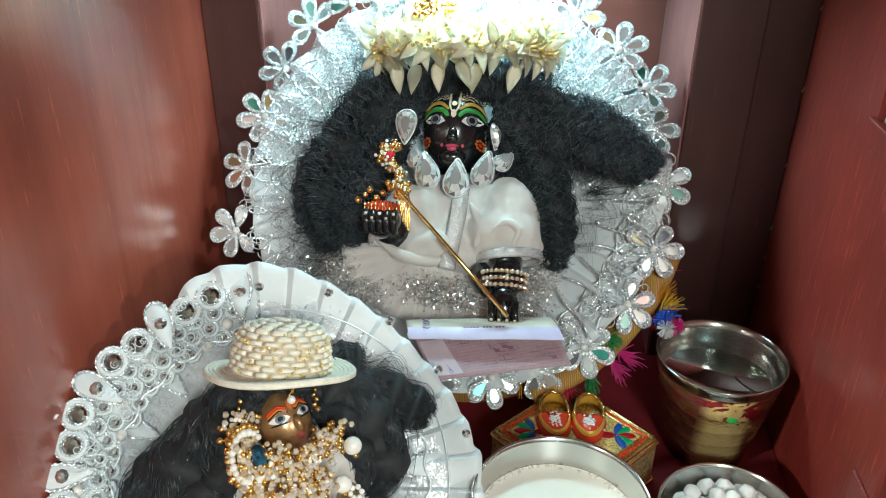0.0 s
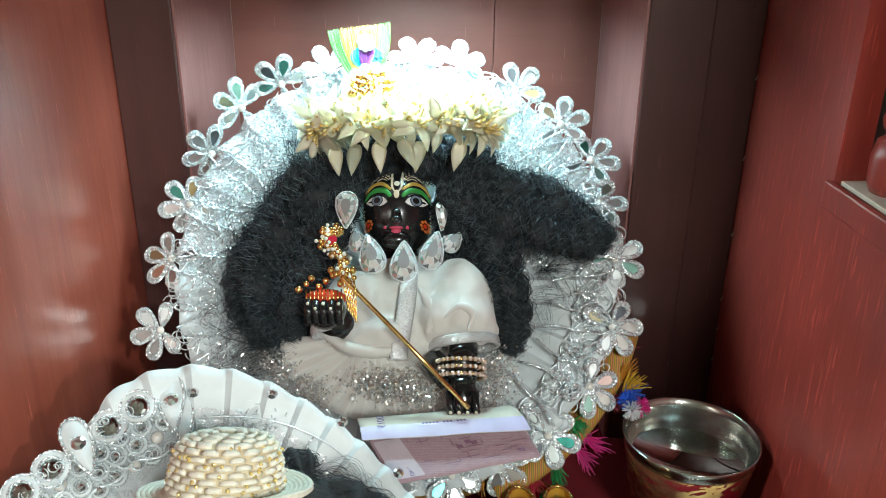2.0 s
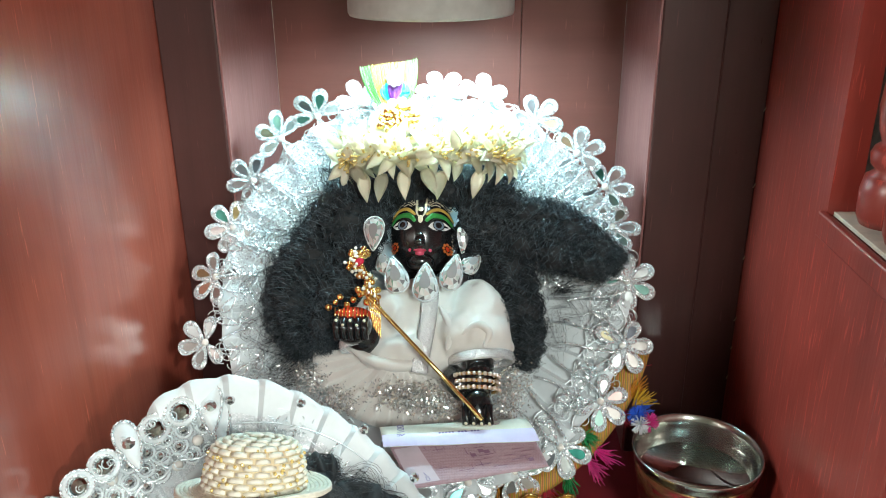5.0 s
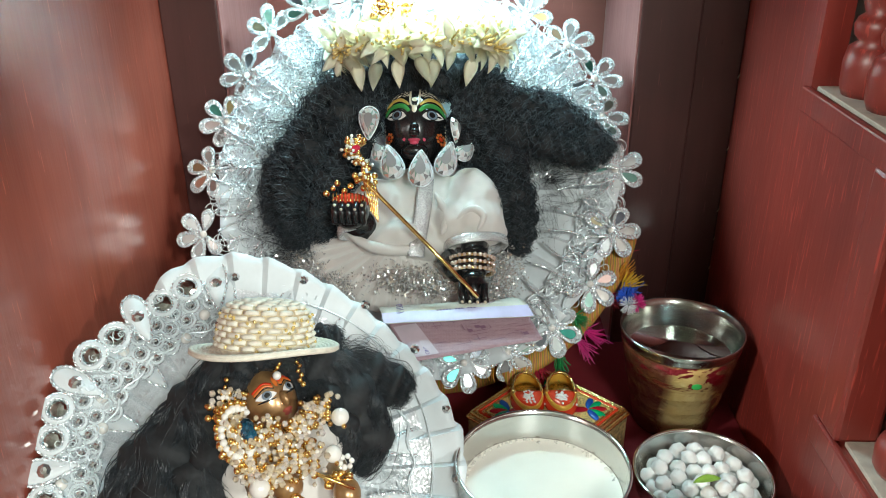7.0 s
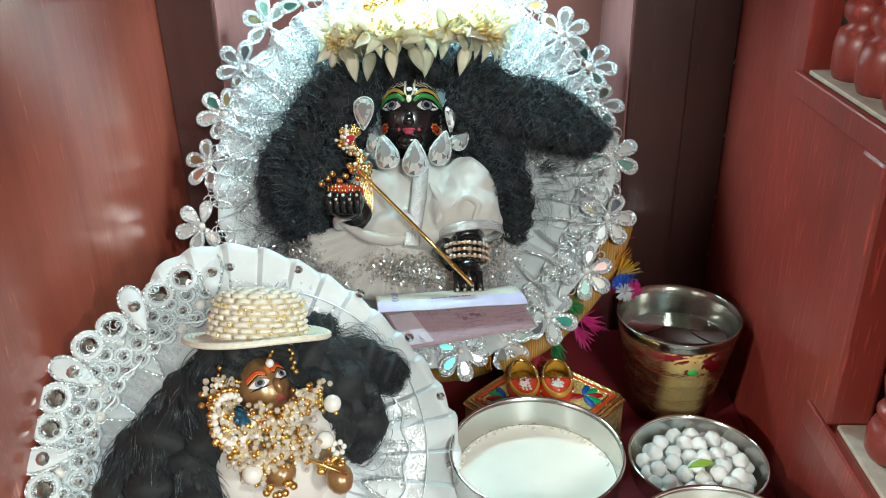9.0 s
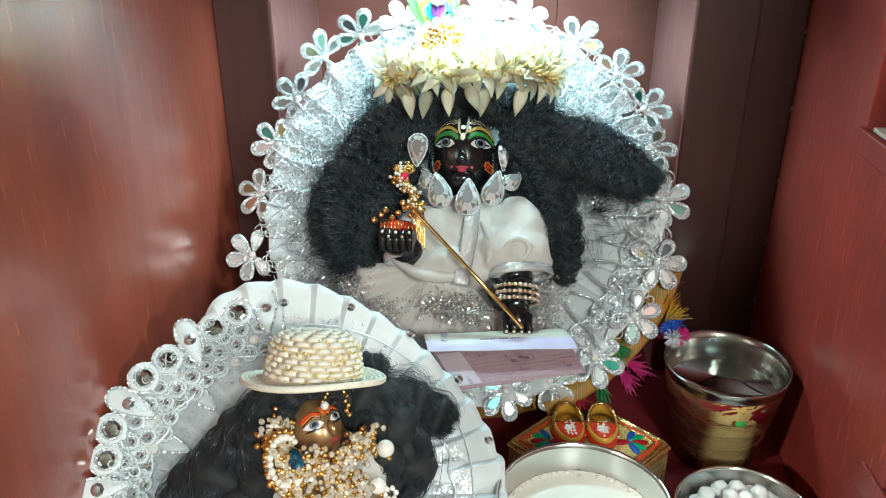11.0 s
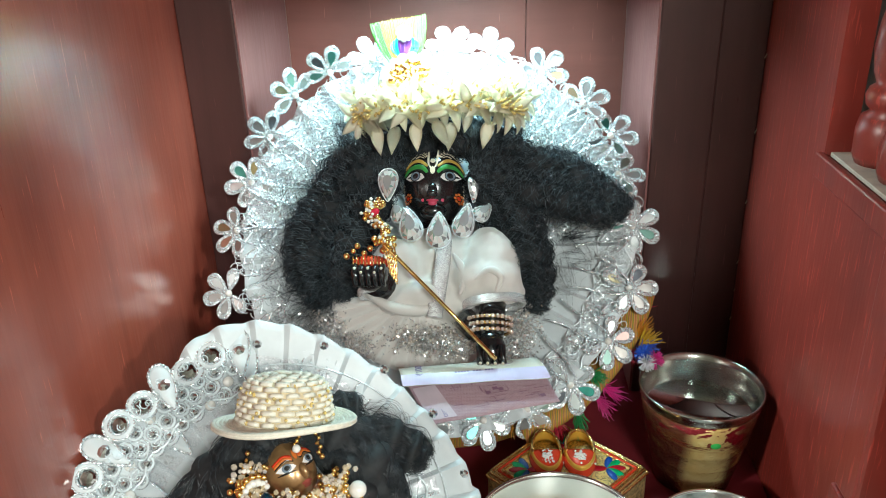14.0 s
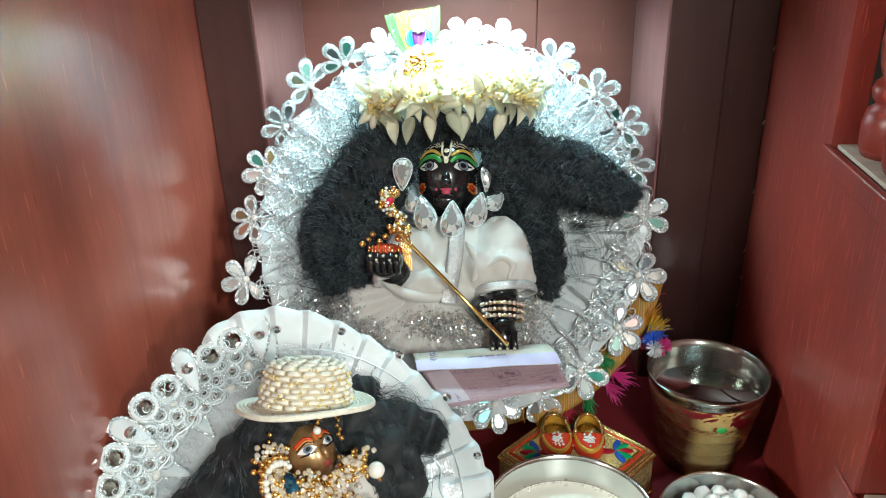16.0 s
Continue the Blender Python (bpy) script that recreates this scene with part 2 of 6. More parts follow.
def foil():
    """Gold foil wrap, crimson in torn bands near the top, crinkled and creased, with reflections painted in."""
    n = Nodes("gold_and_crimson_foil")
    v = n.coords()
    patch, crinkle = n.noise(n.coords((26, 26, 70)), 1.0, 4, 0.6, 1.2), n.noise(v, 120, 5, 0.6, 2.5)
    sep = n.add("ShaderNodeSeparateXYZ")
    n.wire(v, sep.inputs[0])
    high = n.ramp(sep.outputs["Z"], [(0.058, (0.0, 0.0, 0.0)), (0.064, (1, 1, 1))])
    torn = n.ramp(patch, [(0.44, (1, 1, 1)), (0.46, (0, 0, 0)), (0.60, (0, 0, 0)), (0.62, (0.9, 0.9, 0.9))])
    both = n.t.nodes.new("ShaderNodeMath")
    both.operation = "MULTIPLY"
    n.wire(high, both.inputs[0])
    n.wire(torn, both.inputs[1])
    gold = n.ramp(n.noise(v, 30, 3), [(0.35, (0.72, 0.50, 0.16)), (0.65, (0.92, 0.76, 0.34))])
    # bright centre strip and dark flanks: highlight and reflections painted across X
    side = n.ramp(sep.outputs["X"], [(0.146, (1, 1, 1)), (0.154, (0, 0, 0)), (0.180, (0, 0, 0)), (0.188, (1, 1, 1))])
    gold = n.mix(side, gold, n.ramp(patch, [(0.40, (0.13, 0.035, 0.025)), (0.58, (0.20, 0.08, 0.035)), (0.66, (0.50, 0.33, 0.10))]))
    n.set(Base_Color=n.mix(both.outputs[0], gold, (0.24, 0.012, 0.022)), Metallic=0.65, Roughness=0.18)
    n.bump(crinkle, 0.8, 0.0020)
    return n.m


def woven(name):
    n = Nodes(name)
    v = n.coords()
    w = n.add("ShaderNodeTexWave", Scale=70.0, Distortion=1.5)
    n.wire(v, w.inputs["Vector"])
    n.set(Base_Color=n.ramp(w.outputs["Fac"], [(0.0, (0.5, 0.25, 0.02)), (0.3, (0.07, 0.22, 0.04)), (0.55, (0.55, 0.05, 0.08)), (0.8, (0.6, 0.4, 0.06)), (1.0, (0.35, 0.1, 0.03))]), Roughness=0.7)
    n.bump(n.noise(v, 700, 2), 0.5, 0.0008)
    return n.m


def water():
    n = Nodes("water")
    n.set(Base_Color=(0.55, 0.62, 0.58), Roughness=0.0, IOR=1.33, Transmission_Weight=1.0)
    return n.m


NOTE_PRINT, FOIL, WOVEN, WATER = note_print(), foil(), woven("multicolour_weave"), water()


# ---- builders ----
def thing(name, place, label, category, group="", kind=""):
    ob = new(name)
    ob.location = place
    ob.empty_display_size = 0.01
    return tagged(ob, label, category, group, kind)


def mesh_of(name, bm, materials, smooth=True):
    me = bpy.data.meshes.new(name)
    bm.to_mesh(me)
    bm.free()
    for m in materials if isinstance(materials, (list, tuple)) else [materials]:
        me.materials.append(m)
    me.polygons.foreach_set("use_smooth", [smooth] * len(me.polygons))
    return me


def under(ob, parent):
    """Parents ob so that its own pose stays a pose in the world."""
    ob.parent = parent
    ob.matrix_parent_inverse = WORLD.get(parent.name, Matrix.Translation(parent.location)).inverted()
    WORLD[ob.name] = ob.matrix_basis.copy()
    return ob


WORLD = {}


def part(name, bm, material, parent=None, label="", smooth=True, kind=""):
    """Links a bmesh, made in world metres, as one mesh under a thing or a part."""
    ob = new(name, mesh_of(name, bm, material, smooth))
    if parent:
        under(ob, parent)
    return tagged(ob, label, kind=kind)


def shared(name, me, m, parent, label=""):
    """A repeat that shares its mesh, at the world pose m."""
    ob = new(name, me)
    ob.matrix_basis = m
    return tagged(under(ob, parent), label)


def add_box(bm, a, b, bevel=0.0, turn=None, mi=0):
    a, b = Vector(a), Vector(b)
    got = bmesh.ops.create_cube(bm, size=1)["verts"]
    m = Matrix.Translation((a + b) / 2) @ (turn or Matrix()) @ Matrix.Diagonal((*(b - a), 1))
    bmesh.ops.transform(bm, matrix=m, verts=got)
    if bevel:
        edges = list({e for v in got for e in v.link_edges})
        bmesh.ops.bevel(bm, geom=edges, offset=bevel, segments=2, affect="EDGES", profile=0.5)
    return bm


def add_ball(bm, m, u=16, v=10, mi=0):
    rows = [[bm.verts.new(m @ Vector((0, 0, 1)))]]
    for i in range(1, v):
        r, z = math.sin(math.pi * i / v), math.cos(math.pi * i / v)
        rows.append([bm.verts.new(m @ Vector((r * math.cos(a), r * math.sin(a), z))) for a in (2 * math.pi * k / u for k in range(u))])
    rows.append([bm.verts.new(m @ Vector((0, 0, -1)))])
    for p, q in zip(rows, rows[1:]):
        for k in range(u):
            j = (k + 1) % u
            vs = (p[0], q[k], q[j]) if len(p) == 1 else (p[k], q[0], p[j]) if len(q) == 1 else (p[k], q[k], q[j], p[j])
            bm.faces.new(vs).material_index = mi


def ball_at(c, r, basis=None):
    r = (r, r, r) if isinstance(r, (int, float)) else r
    return Matrix.Translation(c) @ (basis or Matrix()) @ Matrix.Diagonal((*r, 1))


def add_lathe(bm, profile, m=Matrix(), segs=48, mi=0, wobble=0.0):
    """Spins (radius, height) pairs about the local z axis."""
    rings = []
    for r, z in profile:
        if r <= 1e-6:
            rings.append([bm.verts.new(m @ Vector((0, 0, z)))])
        else:
            rings.append([bm.verts.new(m @ Vector((r * (1 + wobble * math.sin(5 * a + 40 * z)) * math.cos(a), r * math.sin(a), z))) for a in (2 * math.pi * k / segs for k in range(segs))])
    for p, q in zip(rings, rings[1:]):
        for k in range(segs):
            a, b, c, d = p[k % len(p)], p[(k + 1) % len(p)], q[(k + 1) % len(q)], q[k % len(q)]
            vs = [v for i, v in enumerate((a, b, c, d)) if v not in (a, b, c, d)[:i]]
            if len(vs) > 2:
                bm.faces.new(vs).material_index = mi


def add_tube(bm, pts, radius, sides=6, closed=False, mi=0, bead=0.0, flat=1.0, normal=None, taper=None):
    """A cord through points; bead makes it knobbly, flat squeezes it across the normal."""
    pts = [Vector(p) for p in pts]
    count, rings = len(pts), []
    for k, p in enumerate(pts):
        t = (pts[(k + 1) % count] - pts[k - 1]) if closed else (pts[min(k + 1, count - 1)] - pts[max(k - 1, 0)])
        t = t.normalized() if t.length > 1e-9 else Vector((0, 0, 1))
        up = Vector(normal) if normal is not None else (Vector((0, 0, 1)) if abs(t.z) < 0.9 else Vector((1, 0, 0)))
        x = t.cross(up).normalized()
        y = x.cross(t)
        r = radius * (1 + bead * (1 if k % 2 else -1)) * (taper(k / max(1, count - 1)) if taper else 1)
        rings.append([bm.verts.new(p + r * (math.cos(a) * x + flat * math.sin(a) * y)) for a in (2 * math.pi * j / sides for j in range(sides))])
    span = range(count) if closed else range(count - 1)
    for k in span:
        p, q = rings[k], rings[(k + 1) % count]
        for j in range(sides):
            bm.faces.new((p[j], p[(j + 1) % sides], q[(j + 1) % sides], q[j])).material_index = mi
    if not closed:
        for ring in (rings[0][::-1], rings[-1]):
            bm.faces.new(ring).material_index = mi


def strands(name, curves, radius, material, parent, label="", kind="stuff", sides=3):
    """Many thin hairs or threads in one mesh; curves is an array (n, k, 3)."""
    c = np.asarray(curves, float)
    n, k, _ = c.shape
    t = np.gradient(c, axis=1)
    t /= np.linalg.norm(t, axis=2, keepdims=True) + 1e-12
    x = np.cross(t, np.array([0.31, 0.57, 0.76]))
    x /= np.linalg.norm(x, axis=2, keepdims=True) + 1e-12
    y = np.cross(t, x)
    r = radius * (1 - 0.6 * np.linspace(0, 1, k) ** 3)[None, :, None]
    rings = np.stack([c + r * (math.cos(a) * x + math.sin(a) * y) for a in (2 * math.pi * j / sides for j in range(sides))], axis=2)
    verts = rings.reshape(-1, 3)
    i, j, s = np.meshgrid(np.arange(n), np.arange(k - 1), np.arange(sides), indexing="ij")
    base = (i * k + j) * sides
    faces = np.stack([base + s, base + (s + 1) % sides, base + sides + (s + 1) % sides, base + sides + s], axis=-1).reshape(-1, 4)
    me = bpy.data.meshes.new(name)
    me.from_pydata(verts.tolist(), [], faces.tolist())
    me.materials.append(material)
    me.polygons.foreach_set("use_smooth", [True] * len(me.polygons))
    ob = new(name, me)
    if parent:
        under(ob, parent)
    return tagged(ob, label, kind=kind)


def basis(centre, normal):
    """A pose whose z axis is the normal and whose y axis climbs."""
    n = Vector(normal).normalized()
    v = (Vector((0, 0, 1)) - n * n.z).normalized()
    x = v.cross(n)
    return Matrix.Translation(centre) @ Matrix((x, v, n)).transposed().to_4x4()


def smooth_line(pts, steps):
    """A Catmull-Rom line through points, as an array."""
    p = np.array([pts[0], *pts, pts[-1]], float)
    out = []
    for s in np.linspace(0, len(pts) - 1 - 1e-6, steps):
        i, f = int(s), s - int(s)
        a, b, c, d = p[i:i + 4]
        out.append(0.5 * (2 * b + (c - a) * f + (2 * a - 5 * b + 4 * c - d) * f * f + (3 * b - a - 3 * c + d) * f ** 3))
    return np.array(out)


def teardrop(length, width, count=28, start=0.0):
    """A petal outline that springs from the origin along +y."""
    out = []
    for k in range(count):
        a = 2 * math.pi * k / count
        s = (1 - math.cos(a)) / 2
        out.append((width / 2 * math.sin(a) * (0.25 + 0.75 * s ** 0.8) * 1.05, start + length * s))
    return out


# ---- cabinet and room ----
def plank(name, a, b, material, bevel=0.002, parent=None):
    return tagged(part(name, add_box(bmesh.new(), a, b, bevel), material, parent, smooth=False), kind="" if parent else "structure")


plank("floor", (-0.31, 0.13, -0.03), (0.25, 0.90, -0.004), RED_WOOD)
bm = bmesh.new()
for i in range(41):
    for j in range(57):
        bm.verts.new((-0.286 + 0.511 * i / 40, 0.14 + 0.719 * j / 56, 0.0008 * noise.noise((i * 0.21, j * 0.21, 3))))
bm.verts.ensure_lookup_table()
for i in range(40):
    for j in range(56):
        k = i * 57 + j
        bm.faces.new([bm.verts[q] for q in (k, k + 57, k + 58, k + 1)])
tagged(part("floor_cloth", bm, FLOOR_CLOTH), "crimson cloth spread over the cabinet's wooden floor", "cloth")
plank("wall_left", (-0.312, 0.12, -0.004), (-0.287, 0.90, 0.76), RED_WOOD)
# the right wall is pierced by two railed openings
right = tagged(new("wall_right"), kind="structure")
plank("panel", (0.226, 0.532, -0.004), (0.246, 0.70, 0.76), CRIMSON_WOOD, 0.0, right)
plank("panel", (0.226, 0.416, -0.004), (0.246, 0.532, 0.303), CRIMSON_WOOD, 0.0, right)
plank("panel", (0.226, 0.12, 0.268), (0.246, 0.416, 0.303), CRIMSON_WOOD, 0.0, right)
plank("panel", (0.226, 0.12, -0.004), (0.246, 0.416, 0.106), CRIMSON_WOOD, 0.0, right)
plank("ledge", (0.230, 0.12, 0.3032), (0.275, 0.531, 0.3065), RAW_WOOD, 0.0005, right)
plank("ledge", (0.230, 0.12, 0.1062), (0.275, 0.387, 0.1095), RAW_WOOD, 0.0005, right)
plank("moulding", (0.221, 0.12, 0.288), (0.2262, 0.535, 0.306), CRIMSON_WOOD, 0.0015, right)
plank("moulding", (0.2225, 0.387, 0.108), (0.252, 0.418, 0.288), CRIMSON_WOOD, 0.003, right)
plank("moulding", (0.221, 0.12, 0.088), (0.2262, 0.418, 0.108), CRIMSON_WOOD, 0.0015, right)
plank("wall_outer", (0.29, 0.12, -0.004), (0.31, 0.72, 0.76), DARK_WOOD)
pillar = tagged(new("wall_back"), kind="structure")
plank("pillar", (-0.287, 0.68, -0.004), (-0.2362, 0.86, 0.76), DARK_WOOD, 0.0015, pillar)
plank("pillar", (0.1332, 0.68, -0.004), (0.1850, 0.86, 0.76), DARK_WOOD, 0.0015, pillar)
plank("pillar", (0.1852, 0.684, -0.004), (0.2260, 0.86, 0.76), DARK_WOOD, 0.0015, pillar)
plank("jamb", (-0.2362, 0.6815, -0.003), (-0.2342, 0.858, 0.76), PINK_WOOD, 0.0004, pillar)
plank("jamb", (0.1312, 0.6815, -0.003), (0.1332, 0.858, 0.76), PINK_WOOD, 0.0004, pillar)
plank("back_panel", (-0.2342, 0.858, -0.003), (0.025, 0.875, 0.76), BACK_WOOD, 0.0006, pillar)
plank("back_panel", (0.0256, 0.858, -0.003), (0.1312, 0.875, 0.76), BACK_WOOD, 0.0006, pillar)
# small pale dashes down the corner of the right pillar
for z, ln in ((0.345, 0.006), (0.278, 0.006), (0.210, 0.005), (0.149, 0.007), (0.118, 0.004), (0.087, 0.006)):
    dash = add_box(bmesh.new(), (-0.0003, -0.0006, -ln / 2), (0.0003, 0.0006, ln / 2))
    bmesh.ops.transform(dash, matrix=pose(0.2256, 0.6835, z, 0, 24, 0), verts=dash.verts)
    part("pale_dash", dash, RAW_WOOD, pillar)
plank("ceiling", (-0.312, 0.17, 0.76), (0.31, 0.90, 0.625), RED_WOOD)
plank("niche_ceiling", (-0.2342, 0.682, 0.47), (0.1312, 0.858, 0.49), PINK_WOOD)
for nm, a, b in (("room_floor", (-1.8, -2.4, -0.95), (1.8, 1.1, -0.9)), ("room_ceiling", (-1.8, -2.4, 2.0), (1.8, 1.1, 2.05)), ("room_wall_west", (-1.85, -2.4, -0.9), (-1.8, 1.1, 2.0)),
                 ("room_wall_east", (1.8, -2.4, -0.9), (1.85, 1.1, 2.0)), ("room_wall_south", (-1.8, -2.45, -0.9), (1.8, -2.4, 2.0)), ("room_wall_north", (-1.8, 1.1, -0.9), (1.8, 1.15, 2.0))):
    plank(nm, a, b, ROOM_PAINT, 0.0)
plank("cabinet_base", (-0.312, 0.12, -0.9), (0.31, 0.90, -0.03), RED_WOOD)

# turned balusters
prof = [(0.0, 0), (0.0125, 0.0), (0.0145, 0.006), (0.0150, 0.022), (0.0135, 0.032), (0.0090, 0.036), (0.0120, 0.040), (0.0130, 0.046), (0.0115, 0.051), (0.0085, 0.054), (0.0110, 0.062),
        (0.0128, 0.076), (0.0120, 0.092), (0.0085, 0.115), (0.0068, 0.132), (0.0075, 0.140), (0.0120, 0.144), (0.0120, 0.150), (0.0085, 0.154), (0.0110, 0.19), (0.0130, 0.22), (0.0130, 0.296)]
bm = bmesh.new()
add_lathe(bm, prof, segs=24)
bal_long = mesh_of("baluster", bm, CRIMSON_WOOD)
bm = bmesh.new()
add_lathe(bm, [(r, z * 0.70) for r, z in prof if z < 0.22] + [(0.0125, 0.158)], segs=24)
bal_short = mesh_of("baluster", bm, CRIMSON_WOOD)
for k in range(9):
    ob = tagged(new("baluster", bal_long), "turned red varnished baluster in the side opening", "baluster", "balusters of the side opening")
    ob.matrix_world = pose(0.252, 0.506 - 0.039 * k, 0.3065) @ Matrix.Diagonal((1.22, 1.22, 1.0, 1))
    if k > 2:
        ob = tagged(new("baluster", bal_short), "short turned red baluster in the lower side opening", "baluster", "balusters of the lower opening")
        ob.matrix_world = pose(0.252, 0.474 - 0.039 * k, 0.1095) @ Matrix.Diagonal((1.22, 1.22, 1.0, 1))

# the lamp above the doll
lamp_t = thing("ceiling_lamp", (-0.056, 0.700, 0.47), "round grey spot lamp fixed above the dark doll", "lamp")
bm = bmesh.new()
add_lathe(bm, [(0.0, 0.462), (0.070, 0.462), (0.070, 0.415), (0.069, 0.4125), (0.066, 0.4125), (0.065, 0.418), (0.0, 0.418)], pose(-0.056, 0.700, 0.008), 64)
part("housing", bm, GREY_PLASTIC, lamp_t)
glow = Nodes("lamp_diffuser")
glow.set(Base_Color=(0.9, 0.9, 0.9), Emission_Color=(0.92, 0.97, 1.0), Emission_Strength=6.0)
bm = bmesh.new()
add_lathe(bm, [(0.0, 0.4140), (0.059, 0.4140), (0.0645, 0.4165), (0.0, 0.4168)], pose(-0.056, 0.700, 0.008), 48)
part("diffuser", bm, glow.m, lamp_t, "glowing white diffuser")


# ---- the dark doll in its dress ----
FA = basis((-0.073, 0.635, 0.205), (0, -0.82, 0.57))


def A(u, v, n):
    return FA @ Vector((u, v, n))


def A_pose(u, v, n, turn=0.0, tip=0.0):
    return FA @ pose(u, v, n, tip, 0, turn)


def dish(bm, base, centre, radius, depth, pleats, fold, inner=0.02, rings=22, floor=None, mask=None, shape=None):
    """A pleated round skirt spread like a shallow bowl, with a ragged rim."""
    segs = pleats * 6
    grid = []
    for i in range(rings + 1):
        f = i / rings
        row = []
        for k in range(segs):
            a = 2 * math.pi * k / segs
            s = (k % 6) / 6
            lift = fold * 1.2 * (s if k % 6 < 5 else -0.1) * min(1, f * 1.3)
            r = (inner + (radius - inner) * f) * (1 + 0.012 * noise.noise((math.cos(a) * 2, math.sin(a) * 2, 5.0)) + (0.012 * s if i == rings else 0))
            r *= shape(math.degrees(a)) if shape else 1
            z = -depth * (1 - (r / radius) ** 2) + lift + 0.003 * noise.noise((r * 40, a * 2.0, 1.0))
            p = base @ Vector((centre[0] + r * math.cos(a), centre[1] + r * math.sin(a), z))
            if floor is not None and p.z < floor:
                p.z = floor + 0.15 * (p.z - floor) * 0.05
            row.append(bm.verts.new(p))
        grid.append(row)
    for i in range(rings):
        for k in range(segs):
            f = bm.faces.new((grid[i][k], grid[i][(k + 1) % segs], grid[i + 1][(k + 1) % segs], grid[i + 1][k]))
            if k % 6 in (4, 5):
                bm.edges.get((grid[i][k], grid[i + 1][k])).smooth = False
            if mask:
                f.material_index = mask((i + 0.5) / rings, 2 * math.pi * k / segs)
    bm.faces.new(grid[0][::-1])


def thicken(ob, t):
    m = ob.modifiers.new("thickness", "SOLIDIFY")
    m.thickness, m.offset = t, -1
    return ob


dress = thing("doll_dress", (-0.073, 0.60, 0.0), "white pleated doll dress spread round with silver mirror-work lace", "dress")
bm = bmesh.new()
dish(bm, FA, (0.012, -0.008), 0.176, 0.036, 36, 0.0085, floor=0.004, mask=lambda f, a: 1 if (f > 0.42 and 0.0 < a < 3.14) or 0.80 < f < 0.93 else 0)
thicken(part("skirt", bm, [WHITE_CLOTH, TULLE], dress), 0.0008)


def flower_meshes(petals):
    """Corded flower with teardrop mirrors and a pearl heart, in its own plane."""
    cord, mirrors = bmesh.new(), []
    for ang, length, width in petals:
        turn = pose(0, 0, 0, 0, 0, ang)
        line = teardrop(length, width, 24, 0.003)
        for z, flip in ((-0.0009, 1), (-0.0015, -1)):
            cord.faces.new([cord.verts.new(turn @ Vector((x, y, z))) for x, y in line][::flip]).material_index = 1
        for shrink, lift, rad in ((1.0, 0.0, 0.00085), (0.90, 0.0003, 0.0007), (0.80, 0.0002, 0.0007), (0.70, 0.0006, 0.0008)):
            line = teardrop(length * shrink, width * shrink, 64, 0.003 + length * (1 - shrink) * 0.42)
            add_tube(cord, [turn @ Vector((x, y, lift)) for x, y in line], rad, 5, True, bead=0.26, normal=(0, 0, 1))
        glass = bmesh.new()
        line = teardrop(length * 0.66, width * 0.66, 20, 0.003 + length * 0.16)
        top = [glass.verts.new(turn @ Vector((x * 0.86, y * 0.93 + 0.0008, 0.0006))) for x, y in line]
        low = [glass.verts.new(turn @ Vector((x, y, -0.0002))) for x, y in line]
        glass.faces.new(top)
        for k in range(20):
            glass.faces.new((low[k], low[(k + 1) % 20], top[(k + 1) % 20], top[k]))
        mirrors.append(mesh_of("mirror", glass, MIRROR, False))
    return mesh_of("lace_flower", cord, [SILVER_CORD, SILVER_GLITTER]), mirrors


PETALS = [(27, 0.0225, 0.0165), (-29, 0.0225, 0.0165), (82, 0.0205, 0.0150), (-84, 0.0205, 0.0150), (176, 0.022, 0.0135)]
flower_me, mirror_me = flower_meshes(PETALS)
flower2_me, mirror2_me = flower_meshes([(0, 0.0225, 0.016), (57, 0.021, 0.0155), (-54, 0.0215, 0.0155), (116, 0.019, 0.0135), (-118, 0.019, 0.0135)])
bm = bmesh.new()
add_ball(bm, ball_at((0, 0, 0.0012), 0.0032), 14, 9)
pearl_me = mesh_of("pearl", bm, PEARL)
# radius and bearing of each flower on the rim
RIM = [(0.190, -161), (0.175, -179), (0.170, 165), (0.174, 149), (0.180, 134), (0.178, 121), (0.172, 107), (0.178, 82), (0.182, 70), (0.186, 53), (0.190, 38), (0.194, 26), (0.186, 15), (0.192, 0), (0.195, -17), (0.197, -32), (0.196, -47), (0.190, -60), (0.184, -72), (0.184, -88), (0.185, -104)]
rnd = random.Random(4)
for k, (r, deg) in enumerate(RIM):
    a = radians(deg)
    tip = rnd.uniform(-14, 10) if not 120 < deg < 152 else 48
    m = FA @ pose((r - 0.006) * math.cos(a), (r - 0.006) * math.sin(a), 0.003 + rnd.uniform(-0.002, 0.004), 0, 0, deg - 90 + rnd.uniform(-16, 16)) @ pose(0, 0, 0, tip, rnd.uniform(-10, 10), 0)
    fm, gm = (flower_me, mirror_me) if k % 3 else (flower2_me, mirror2_me)
    fl = shared("lace_flower", fm, m, dress)
    for g in gm:
        shared("mirror", g, m, fl)
    shared("pearl", pearl_me, m, fl)
# silver scrollwork band inside the flowers
rng = np.random.default_rng(5)


def scrolls(frame_m, centre, r0, r1, a0, a1, count, lift, size):
    out = []
    for _ in range(count):
        a, r = radians(rng.uniform(a0, a1)), rng.uniform(r0, r1)
        c = np.array([centre[0] + r * math.cos(a), centre[1] + r * math.sin(a)])
        k = np.linspace(0, 1, 26)
        sp = size * rng.uniform(0.5, 1.1)
        ph, w = rng.uniform(0, 6.28), rng.uniform(5, 9) * rng.choice([-1, 1])
        x, y = c[0] + sp * (1 - 0.7 * k) * np.cos(ph + w * k), c[1] + sp * (1 - 0.7 * k) * np.sin(ph + w * k)
        out.append([tuple(frame_m @ Vector((p, q, lift + 0.0008 * rng.random()))) for p, q in zip(x, y)])
    return out


